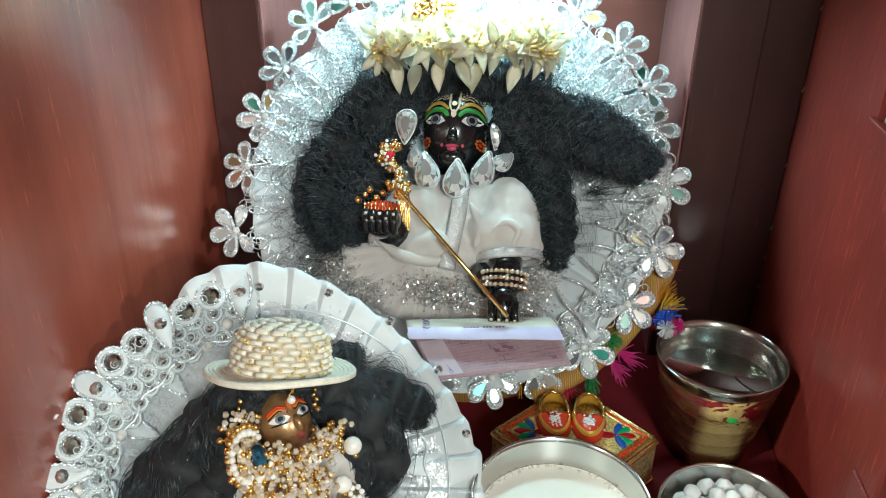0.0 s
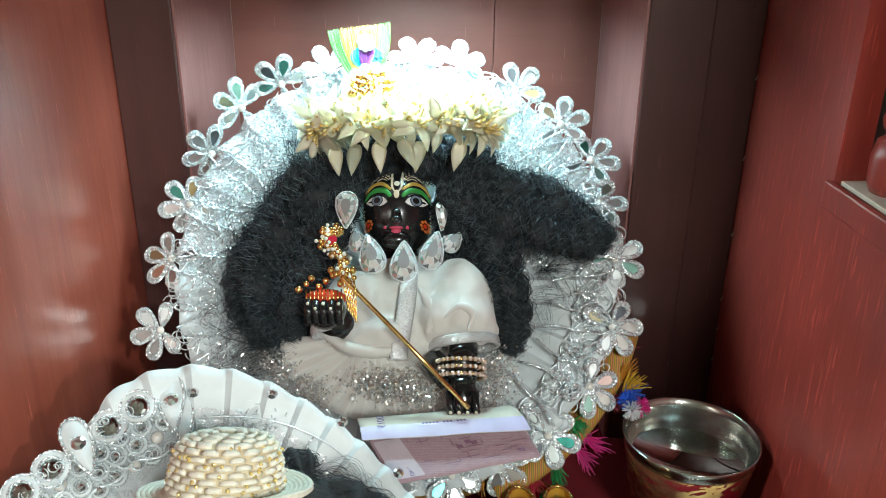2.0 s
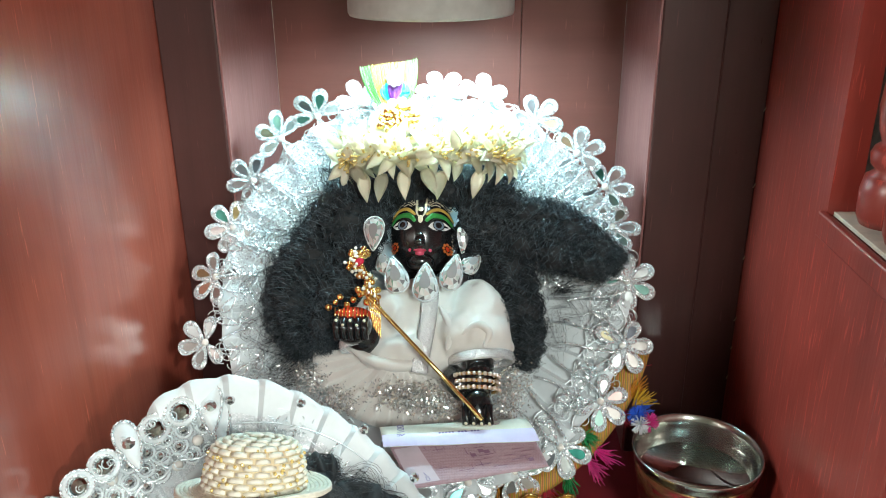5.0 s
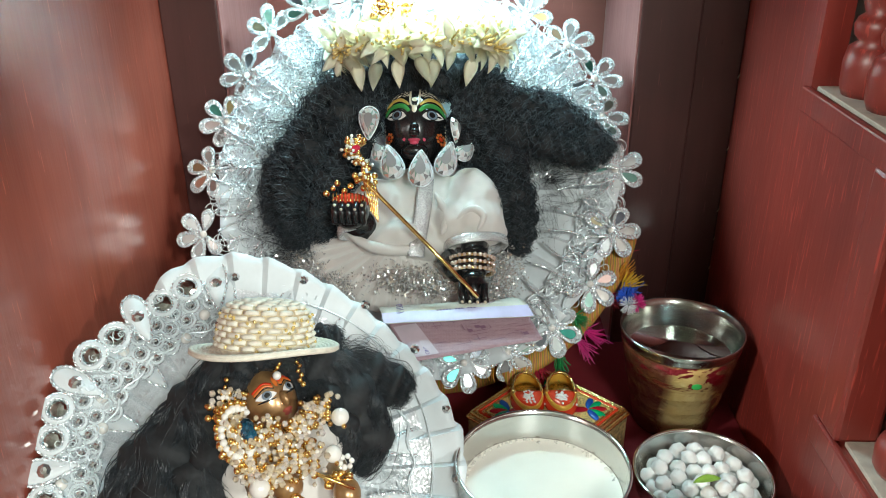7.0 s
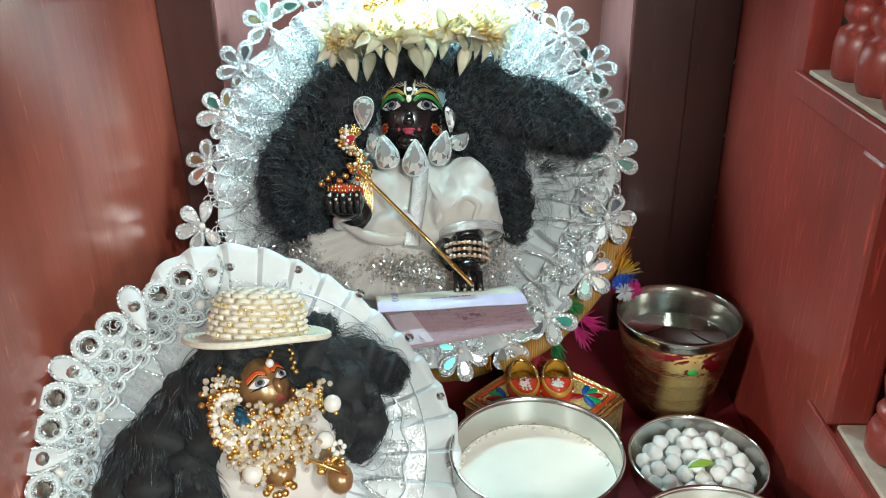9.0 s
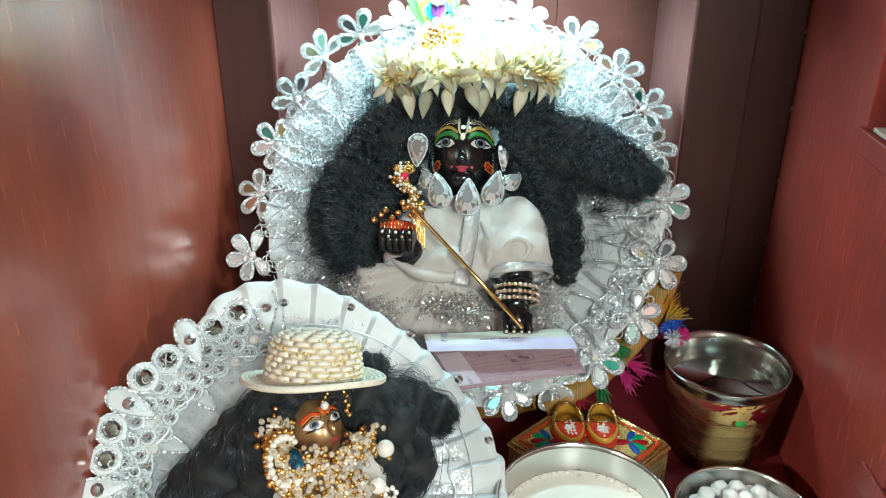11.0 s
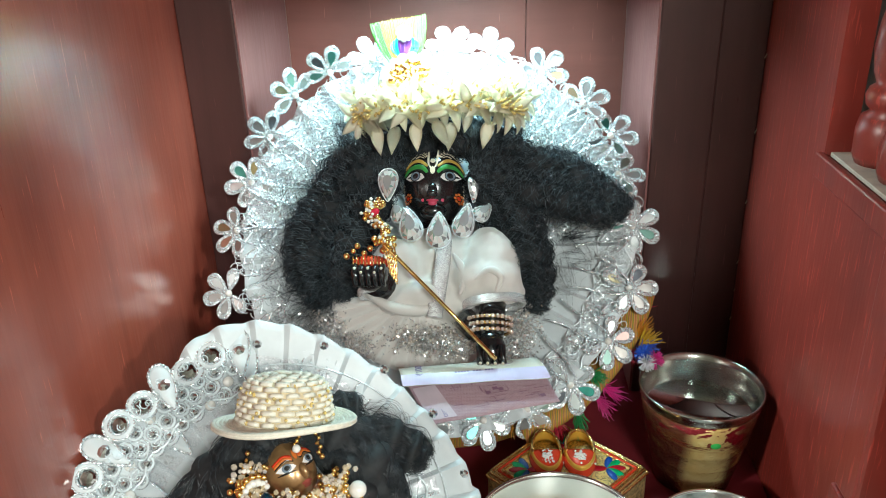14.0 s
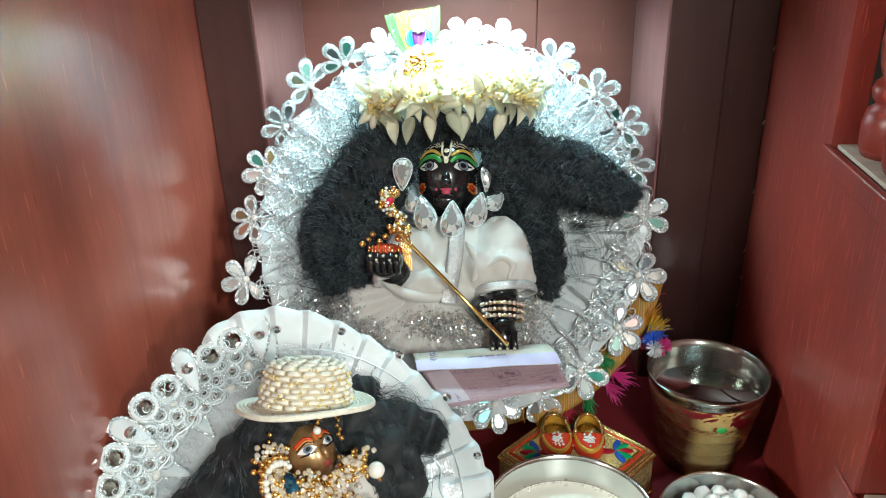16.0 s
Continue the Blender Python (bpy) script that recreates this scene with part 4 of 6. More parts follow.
necklace = thing("crystal_necklace", A(0.02, -0.01, 0.045), "necklace of large pear-cut crystals on the dark doll", "necklace")
for u, v, n, turn, ln, w in ((-0.006, -0.007, 0.050, 194, 0.030, 0.024), (0.0185, -0.013, 0.053, 180, 0.031, 0.025), (0.040, -0.004, 0.050, 166, 0.030, 0.022)):
    gem("stone", A_pose(u, v, n, turn, 8), ln, w, necklace)
for u, v, n, turn, tip in ((-0.018, 0.006, 0.036, 205, 35), (0.055, 0.006, 0.036, 140, 35)):
    gem("stone", A_pose(u, v, n, turn, tip), 0.024, 0.018, necklace)
earring = thing("crystal_earring", A(-0.025, 0.028, 0.035), "pear-shaped crystal earring of the dark doll", "earring", "earrings")
gem("stone", A_pose(-0.0265, 0.029, 0.042, 0, 0), 0.028, 0.021, earring)
earring = thing("crystal_earring", A(0.045, 0.03, 0.03), "crystal earring half hidden in black curls", "earring", "earrings")
gem("stone", A_pose(0.0455, 0.028, 0.026, 5, 0) @ pose(0, 0, 0, 0, 60, 0), 0.022, 0.014, earring)


def beads(name, places, radius, material, parent, label="", u=9, v=6, vary=0.15):
    b = bmesh.new()
    for p in places:
        add_ball(b, ball_at(p, radius * (1 + rnd.uniform(-vary, vary))), u, v)
    return part(name, b, material, parent, label, kind="stuff" if len(places) > 8 else "")


bangle = thing("bangle", A(0.061, -0.092, 0.045), "gold bangle of three rows of pale stones", "bangle")
for k in range(3):
    v = -0.0865 - 0.0052 * k
    ring = [A(0.0612 + 0.0165 * math.cos(a), v + 0.0015 * math.sin(a), 0.044 + 0.0165 * math.sin(a)) for a in (2 * math.pi * q / 26 for q in range(26))]
    b = bmesh.new()
    add_tube(b, ring, 0.0014, 6, True)
    row = part("bangle_ring", b, GOLD, bangle)
    beads("stone_band", [p + (p - A(0.0612, v, 0.044)).normalized() * 0.0012 for p in ring], 0.0017, plain("pale_rhinestone", (0.85, 0.68, 0.58), 0.1, 0.6, 0.8) if k == 0 else bpy.data.materials["pale_rhinestone"], row)

brooch = thing("hand_jewel", A(-0.036, -0.01, 0.06), "gold parrot-like jewel with red and white stones and bell tassels", "jewellery")
path = smooth_line([(-0.030, 0.012, 0.052), (-0.040, 0.004, 0.058), (-0.034, -0.006, 0.060), (-0.026, -0.014, 0.062), (-0.022, -0.028, 0.063)], 26)
beads("gold_body", [A(*(p + rng.normal(0, 0.0022, 3))) for p in path for _ in range(3)], 0.0023, GOLD, brooch)
beads("stone_crust", [A(*(p + rng.normal(0, 0.0022, 3) + np.array([0, 0, 0.003]))) for p in path for _ in range(2)], 0.0014, PEARL, brooch)
b = bmesh.new()
add_ball(b, FA @ pose(-0.034, 0.000, 0.063, 0, 0, 40) @ Matrix.Diagonal((0.0042, 0.0032, 0.0022, 1)), 12, 8)
part("red_stone", b, paint("ruby_glass", (0.6, 0.02, 0.05), 0.1), brooch)
beads("bell_fringe", [A(-0.058 + 0.005 * k + rnd.uniform(-0.001, 0.001), -0.036 + 0.0035 * (k % 3) + 0.0008 * k, 0.058) for k in range(8)] + [A(-0.034 + 0.004 * k, -0.022 - 0.003 * (k % 2), 0.062) for k in range(5)], 0.0026, GOLD, brooch, "small gold bells")
b = bmesh.new()
for k in range(5):
    add_tube(b, smooth_line([A(-0.030 + 0.002 * k, -0.020, 0.062), A(-0.024 + 0.002 * k, -0.034, 0.066), A(-0.020 + 0.0014 * k, -0.052 - 0.002 * k, 0.062)], 22).tolist(), 0.0008, 5, bead=0.3)
for k in range(10):
    add_tube(b, [A(-0.051 + 0.0028 * k, -0.037 + 0.0007 * (k % 2), 0.063), A(-0.050 + 0.0028 * k, -0.044, 0.0665)], 0.0006, 5)
part("gold_chain", b, GOLD, brooch)

flute = thing("flute", A(0.02, -0.07, 0.06), "thin gold flute slanting across the doll's chest", "flute")
b = bmesh.new()
add_tube(b, [A(-0.025, -0.028, 0.066), A(-0.0245, -0.0285, 0.066), A(0.020, -0.073, 0.0665), A(0.066, -0.120, 0.067)], 0.0017, 10)
part("pipe", b, GOLD, flute)
for f in (0.05, 0.10, 0.96):
    b = bmesh.new()
    add_tube(b, [A(-0.025 + 0.091 * q, -0.028 - 0.092 * q, 0.066) for q in (f, f + 0.012)], 0.0022, 10)
    part("band", b, GOLD, flute)

# flower crown, its brooch and peacock feather
crown = thing("flower_crown", A(0.015, 0.09, 0.05), "crown of cream jasmine flowers with gold glitter stamens", "crown")


def petal_mesh():
    b = bmesh.new()
    n, rows = 4, 7
    g = []
    for i in range(rows + 1):
        f = i / rows
        w = 0.0054 * math.sin(math.pi * min(1, 0.10 + 0.9 * f ** 0.9)) ** 0.8 * (1.02 - f) ** 0.18
        g.append([b.verts.new(((j / n - 0.5) * 2 * w, 0.002 + 0.023 * f, 0.0045 * math.sin(f * 2.4) - 0.0035 * f * f + 0.30 * ((j / n - 0.5) * 2) ** 2 * w)) for j in range(n + 1)])
    for i in range(rows):
        for j in range(n):
            b.faces.new((g[i][j], g[i][j + 1], g[i + 1][j + 1], g[i + 1][j]))
    bmesh.ops.solidify(b, geom=b.faces[:], thickness=0.0006)
    return mesh_of("petal", b, PETAL)


petal_me = petal_mesh()
b = bmesh.new()
for k in range(5):
    d = Vector((rnd.uniform(-0.7, 0.7), rnd.uniform(-0.7, 0.7), 1)).normalized()
    add_tube(b, [Vector((0, 0, 0)), d * 0.009, d * 0.0150], 0.0011, 6, taper=lambda s: 0.6 + 0.6 * s)
stamen_me = mesh_of("stamens", b, GOLD_GLITTER)
b = bmesh.new()
add_ball(b, ball_at((0, 0.012, 0), (0.0034, 0.0085, 0.0034)), 12, 8)
bud_me = mesh_of("bud", b, PETAL)
band = smooth_line([(-0.050, 0.092, 0.040), (-0.025, 0.090, 0.054), (0.017, 0.090, 0.058), (0.058, 0.092, 0.054), (0.082, 0.094, 0.040)], 15)
b = bmesh.new()
add_tube(b, [A(*p) for p in band], 0.006, 8)
part("band", b, PETAL, crown)
for k, p in enumerate(band):
    for tier in range(2):
        q = p + np.array([rnd.uniform(-0.003, 0.003), 0.003 + 0.013 * tier + rnd.uniform(-0.003, 0.003), 0.003 - 0.008 * tier])
        out = (k - 7) * 5.5
        m = FA @ pose(q[0], q[1], q[2], -38 + 46 * tier + rnd.uniform(-16, 16), out + rnd.uniform(-12, 12), rnd.uniform(0, 72)) if tier else FA @ pose(q[0], q[1], q[2], 26 + rnd.uniform(-14, 14), out + rnd.uniform(-12, 12), rnd.uniform(0, 72))
        heart = shared("flower", stamen_me, m, crown, "gold glitter stamens among cream petals")
        for j in range(5):
            shared("petal", petal_me, m @ pose(0, 0, 0, 14 + rnd.uniform(-14, 12), 0, 72 * j + rnd.uniform(-8, 8)), heart)
        if k % 3 == tier:
            shared("bud", bud_me, m @ pose(0, 0, 0.004, 24, 0, rnd.uniform(0, 360)), heart)
for u, v, turn in ((-0.036, 0.078, 190), (-0.018, 0.078, 172), (-0.002, 0.080, 185), (0.014, 0.081, 205), (0.030, 0.080, 172), (0.062, 0.082, 165), (-0.046, 0.084, 215)):
    shared("petal", petal_me, A_pose(u, v, 0.062 - abs(u - 0.015) * 0.12, turn, 0) @ Matrix.Diagonal((1.15, 1.1, 1, 1)), crown)

pin = thing("crown_brooch", A(-0.008, 0.127, 0.045), "gold beaded crown brooch with round clear stones", "brooch")
dome = []
for k in range(70):
    a, r = rng.uniform(0, math.pi), math.sqrt(rng.random()) * 0.021
    dome.append(A(-0.006 + r * math.cos(a), 0.116 + r * math.sin(a), 0.056 + 0.006 * (1 - (r / 0.021) ** 2)))
beads("bead_crust", dome, 0.0024, GOLD, pin)
for k in range(9):
    a = radians(8 + 20.5 * k)
    b = bmesh.new()
    add_lathe(b, [(0.0042, -0.001), (0.0044, 0.0004), (0.0030, 0.0022), (0.0, 0.0024)], FA @ pose(-0.006 + 0.024 * math.cos(a), 0.116 + 0.024 * math.sin(a), 0.056), 9)
    part("clear_stone", b, CRYSTAL, pin, smooth=False)

feather = thing("peacock_feather", A(-0.02, 0.15, 0.03), "trimmed peacock feather eye with a white bead flower", "feather")
groups = {0: [], 1: [], 2: [], 3: []}
for k in range(360):
    s = rng.uniform(-1, 1)
    ln = 0.043 * rng.uniform(0.92, 1.0)
    p0 = np.array([-0.016 + 0.013 * s, 0.143, 0.034 + rng.uniform(0, 0.0015)])
    p1 = p0 + np.array([0.0125 * s - 0.006, ln + 0.004 * s, 0.001 * rng.normal()])
    f = np.linspace(0, 1, 8)[:, None]
    c = p0 + (p1 - p0) * f + np.array([0.003 * s, 0, 0]) * np.sin(f * 3.1)
    groups[0 if abs(s) > 0.62 else 1].append([tuple(A(*q)) for q in c])
for k in range(150):
    s = rng.uniform(-1, 1)
    p0, ln = np.array([-0.015 + 0.003 * s, 0.147, 0.0365]), 0.022 * (1 - 0.35 * s * s)
    f = np.linspace(0, 1, 8)[:, None]
    c = p0 + np.array([0.009 * s, ln, 0]) * f + np.array([0.004 * s, 0, 0]) * np.sin(f * 3.1)
    groups[2 if abs(s) > 0.5 else 3].append([tuple(A(*q)) for q in c])
for g, m, lab in ((0, paint("feather_green", (0.06, 0.20, 0.02)), "green barbs"), (1, paint("feather_gold", (0.34, 0.19, 0.02)), "golden barbs"), (2, TEAL_P, "turquoise barbs"), (3, PURPLE_P, "violet barbs")):
    strands("vane", groups[g], 0.0004, m, feather, lab)
beads("bead_flower", [A(-0.016 + 0.0052 * math.cos(q * 0.785), 0.169 + 0.0056 * math.sin(q * 0.785), 0.039) for q in range(8)] + [A(-0.016, 0.169, 0.040)], 0.0027, PEARL, feather, "white bead flower", 10, 7)


# small corded loops that fill the lace between the large flowers
lace_rng = random.Random(41)
bm = bmesh.new()
for radius, count, low, sweep in ((0.112, 15, 10, 160), (0.129, 19, 5, 170), (0.146, 36, -55, 290), (0.160, 40, -55, 290)):
    for k in range(count):
        deg = low + sweep * (k + lace_rng.uniform(-0.25, 0.25)) / count
        a = radians(deg)
        z = -0.036 * (1 - (radius / 0.176) ** 2) + 0.0165
        place = A_pose(0.012 + radius * math.cos(a), -0.008 + radius * math.sin(a), z, deg - 90 + lace_rng.uniform(-70, 70), lace_rng.uniform(-8, 8))
        line = teardrop(lace_rng.uniform(0.014, 0.020), lace_rng.uniform(0.007, 0.010), 18, 0.0)
        add_tube(bm, [place @ Vector((x, y, 0.0)) for x, y in line], 0.0009, 5, True, bead=0.15)
part("lace_loop", bm, SILVER_CORD, dress, "small silver cord loops of the lace", kind="stuff")


# ---- the small golden-faced doll in front ----
FB = basis((-0.157, 0.375, 0.086), (0.249, -0.64, 0.725))


def B(u, v, n):
    return FB @ Vector((u, v, n))


dress_b = thing("doll_dress", (-0.157, 0.39, 0.0), "white pleated doll dress with pearl, mirror and silver cord embroidery", "dress")
bm = bmesh.new()
dish(bm, FB, (0.003, 0.004), 0.143, 0.030, 36, 0.005, floor=0.004, mask=lambda f, a: 1 if 0.58 < f < 0.80 else 0, shape=lambda d: 1 + 0.055 * math.exp(-((d - 92) / 20) ** 2) - 0.07 * math.exp(-((d - 34) / 30) ** 2) - 0.085 * min(1, max(0, (d - 104) / 14), max(0, (262 - d) / 20)) * (1 if 104 < d < 262 else 0))
NET = glitter("silver_net", (0.60, 0.63, 0.65), (0.88, 0.9, 0.92), 0.22, 1500, 0.8, 0.3, 0.5)
thicken(part("skirt", bm, [WHITE_CLOTH, NET], dress_b), 0.0008)


def B_rim(r, deg, lift=0.004):
    a = radians(deg)
    z = -0.030 * (1 - min(1, r / 0.146) ** 2) + lift
    return FB @ pose(0.006 + r * math.cos(a), 0.004 + r * math.sin(a), z, 0, 0, deg - 90)


SMOKE_MIRROR = plain("smoky_mirror", (0.40, 0.41, 0.40), 0.1, 1.0, grain=0.6, scale=160, bump=0.0)


# embroidered lobes: padded leaf, round mirror, leaf ...
def lobe_meshes():
    pad = bmesh.new()
    line = teardrop(0.034, 0.017, 26, -0.017)
    line = [(x, y) for x, y in line]
    top = [pad.verts.new((x * 0.8, y * 0.88, 0.0028)) for x, y in line]
    mid = [pad.verts.new((x, y, 0.0012)) for x, y in line]
    low = [pad.verts.new((x, y, -0.0012)) for x, y in line]
    pad.faces.new(top)
    pad.faces.new(low[::-1])
    for a, b in ((low, mid), (mid, top)):
        for k in range(26):
            pad.faces.new((a[k], a[(k + 1) % 26], b[(k + 1) % 26], b[k]))
    rim = bmesh.new()
    add_tube(rim, [Vector((x * 1.04, y * 1.03, 0.0018)) for x, y in teardrop(0.034, 0.017, 56, -0.017)], 0.0010, 5, True, bead=0.25)
    disc = bmesh.new()
    add_lathe(disc, [(0.0, -0.001), (0.0098, -0.001), (0.0105, 0.0004), (0.0096, 0.0020), (0.0068, 0.0020), (0.0062, 0.0010), (0.0, 0.0010)], segs=28)
    rim2 = bmesh.new()
    for cr, cz in ((0.0104, 0.0014), (0.0066, 0.0022)):
        add_tube(rim2, [Vector((cr * math.cos(a), cr * math.sin(a), cz)) for a in (6.2832 * k / 48 for k in range(48))], 0.0008, 5, True, bead=0.3)
    glass = bmesh.new()
    add_lathe(glass, [(0.0, 0.0024), (0.0040, 0.0022), (0.0060, 0.0014)], segs=9)
    stone = bmesh.new()
    add_lathe(stone, [(0.0, 0.0024), (0.0020, 0.0022), (0.0040, 0.0006), (0.0040, -0.0006)], segs=8)
    return [mesh_of("leaf_pad", pad, WHITE_CLOTH), mesh_of("cord", rim, SILVER_CORD), mesh_of("round_pad", disc, WHITE_CLOTH), mesh_of("cord", rim2, SILVER_CORD), mesh_of("mirror", glass, SMOKE_MIRROR, False), mesh_of("rhinestone", stone, RHINESTONE, False)]


LEAF, LEAF_CORD, ROUND, ROUND_CORD, GLASS, STONE = lobe_meshes()
for k in range(16):
    deg = 94 + 8.3 * k
    if k % 3 == 0:
        m = B_rim(0.130, deg, 0.006) @ pose(0, 0, 0, 0, 0, rnd.uniform(-12, 12)) @ Matrix.Diagonal((1.15, 1.05, 1, 1))
        pad = shared("leaf_pad", LEAF, m, dress_b)
        shared("cord", LEAF_CORD, m, pad)
        shared("rhinestone", STONE, m @ pose(0, 0.002, 0.0028), pad)
    else:
        m = B_rim(0.131 + 0.003 * (k % 2), deg, 0.006)
        pad = shared("round_pad", ROUND, m, dress_b)
        shared("cord", ROUND_CORD, m, pad)
        shared("mirror", GLASS, m @ pose(0, 0, 0, rnd.uniform(-6, 6), rnd.uniform(-6, 6), 0), pad)
for k in range(20):
    for j, r in enumerate((0.122, 0.1135, 0.105)):
        deg = 97 + 6.3 * k + 3.1 * (j % 2)
        m = B_rim(r + rnd.uniform(-0.0015, 0.0015), deg, 0.0045)
        if (k * 3 + j) % 7 == 1:
            shared("pearl", pearl_me, m @ Matrix.Diagonal((1.25, 1.25, 1.25, 1)), dress_b)
        else:
            w = rnd.uniform(0.52, 0.66)
            pad = shared("round_pad", ROUND, m @ Matrix.Diagonal((w, w, 0.6, 1)), dress_b)
            shared("cord", ROUND_CORD, m @ Matrix.Diagonal((w, w, 0.8, 1)), pad)
            shared("rhinestone", STONE, m @ pose(0, 0, 0.0010) @ Matrix.Diagonal((0.80, 0.80, 1, 1)), pad)
for k in range(9):
    shared("rhinestone", STONE, B_rim(0.134, 88 - 21 * k, 0.006) @ Matrix.Diagonal((0.9, 0.9, 1.3, 1)), dress_b)
for deg, r, s in ((92, 0.124, 1.2), (70, 0.112, 1.0), (48, 0.108, 1.0), (18, 0.100, 1.25), (-4, 0.104, 1.35), (-28, 0.10, 1.3), (150, 0.098, 0.9), (128, 0.10, 0.9)):
    m = B_rim(r, deg, 0.004) @ Matrix.Diagonal((s, s, 0.8, 1))
    pad = shared("leaf_pad", LEAF, m, dress_b)
    shared("cord", LEAF_CORD, m, pad)
strands("silver_scrollwork", scrolls(FB, (0.006, 0.004), 0.102, 0.136, 92, 215, 80, 0.003, 0.005), 0.0004, SILVER, dress_b, "twisted silver cord between the lobes", sides=4)
bm = bmesh.new()
add_tube(bm, ring_line(FB, (0.006, 0.004), 0.104, 0.002, 24, -0.008), 0.0010, 5, True, bead=0.25)
part("silver_braid", bm, SILVER, dress_b)
bm = bmesh.new()
add_tube(bm, [B(0.006 + 0.118 * math.cos(a), 0.004 + 0.118 * math.sin(a), -0.003) for a in (radians(d) for d in range(-60, 90, 3))], 0.0006, 5)
part("net_seam", bm, SILVER, dress_b)
strands("silver_tinsel", np.concatenate([tinsel(FB, 0.085, -0.005, -0.010, 0.012, 0.016, 0.002, 500, 0.004), tinsel(FB, 0.03, 0.112, -0.006, 0.02, 0.006, 0.002, 350, 0.004)]), 0.0004, SILVER, dress_b, "silver glitter threads")

# one mesh: head, robe, arms
bm = bmesh.new()
HEAD = FB @ pose(0.0150, 0.0365, 0.043, 4, 20, 18) @ Matrix.Scale(0.82, 4)
add_ball(bm, HEAD @ Matrix.Diagonal((0.0215, 0.027, 0.024, 1)), 32, 22)
add_ball(bm, HEAD @ pose(0.0012, -0.006, 0.0235) @ Matrix.Diagonal((0.0034, 0.0065, 0.0045, 1)), 12, 8)


def fb(u, v, eps):
    x, y = u / 0.0215, v / 0.027
    return HEAD @ Vector((u, v, 0.024 * math.sqrt(max(0.02, 1 - x * x - y * y)) + eps))


def dab(u, v, ru, rv, mi, eps, turn=0.0, point=0.0):
    c, s = math.cos(turn), math.sin(turn)
    ring = []
    for k in range(16):
        a = 6.2832 * k / 16
        x, y = ru * math.cos(a), rv * math.sin(a) * (1 - point * abs(math.cos(a)) ** 3)
        ring.append(bm.verts.new(fb(u + c * x - s * y, v + s * x + c * y, eps)))
    mid = bm.verts.new(fb(u, v, eps + 0.0002))
    for k in range(16):
        bm.faces.new((ring[k], ring[(k + 1) % 16], mid)).material_index = mi


for sg in (-1, 1):
    dab(sg * 0.0098, 0.0010, 0.0072, 0.0032, 2, 0.0006, sg * 0.15, 0.75)
    dab(sg * 0.0098, 0.0014, 0.0034, 0.0032, 3, 0.0010)
    dab(sg * 0.0098, 0.0014, 0.0019, 0.0019, 4, 0.0014)
    dab(sg * 0.0105, -0.0024, 0.0068, 0.0008, 4, 0.0008, sg * 0.15, 0.6)
    for off, mi, w in ((0.0062, 4, 0.0010), (0.0078, 1, 0.0016), (0.0098, 5, 0.0011)):
        line = smooth_line([fb(sg * 0.0030, off - 0.002, 0.0004), fb(sg * 0.0085, off + 0.001, 0.0004), fb(sg * 0.0165, off - 0.002, 0.0004)], 12)
        add_tube(bm, line.tolist(), w, 6, mi=mi, flat=0.4)
dab(0.0010, -0.0145, 0.0046, 0.0015, 6, 0.0010)
dab(0.0010, -0.0168, 0.0034, 0.0013, 6, 0.0012)
dab(0.0, 0.0085, 0.0016, 0.0042, 1, 0.0006)
for c, r in (((0.020, -0.010, 0.026), (0.034, 0.036, 0.026)), ((0.043, -0.002, 0.032), (0.016, 0.024, 0.017)), ((-0.006, -0.008, 0.032), (0.018, 0.024, 0.018)), ((0.018, -0.045, 0.012), (0.040, 0.035, 0.020))):
    add_ball(bm, FB @ pose(*c) @ Matrix.Diagonal((*r, 1)), 20, 14, 7)
add_tube(bm, [B(0.048, -0.010, 0.040), B(0.050, -0.030, 0.058)], 0.0075, 12)
add_ball(bm, FB @ pose(0.050, -0.031, 0.060) @ Matrix.Diagonal((0.0085, 0.010, 0.0075, 1)), 14, 10)
add_tube(bm, [B(-0.002, -0.012, 0.044), B(0.018, -0.022, 0.062)], 0.0080, 12)
add_ball(bm, FB @ pose(0.016, -0.020, 0.064) @ Matrix.Diagonal((0.0095, 0.009, 0.008, 1)), 14, 10)
add_tube(bm, [Vector((-0.158, 0.40, 0.002)), Vector((-0.158, 0.39, 0.07))], 0.03, 20, mi=7)
tagged(part("doll", bm, [SKIN_GOLD, ORANGE_P, WHITE_P, IRIS_P, BLACK_LACQUER, RED_P, paint("brownish_red_paint", (0.35, 0.07, 0.05)), CREAM_CLOTH]), "small golden-brown painted doll in a white robe and straw hat", "doll")

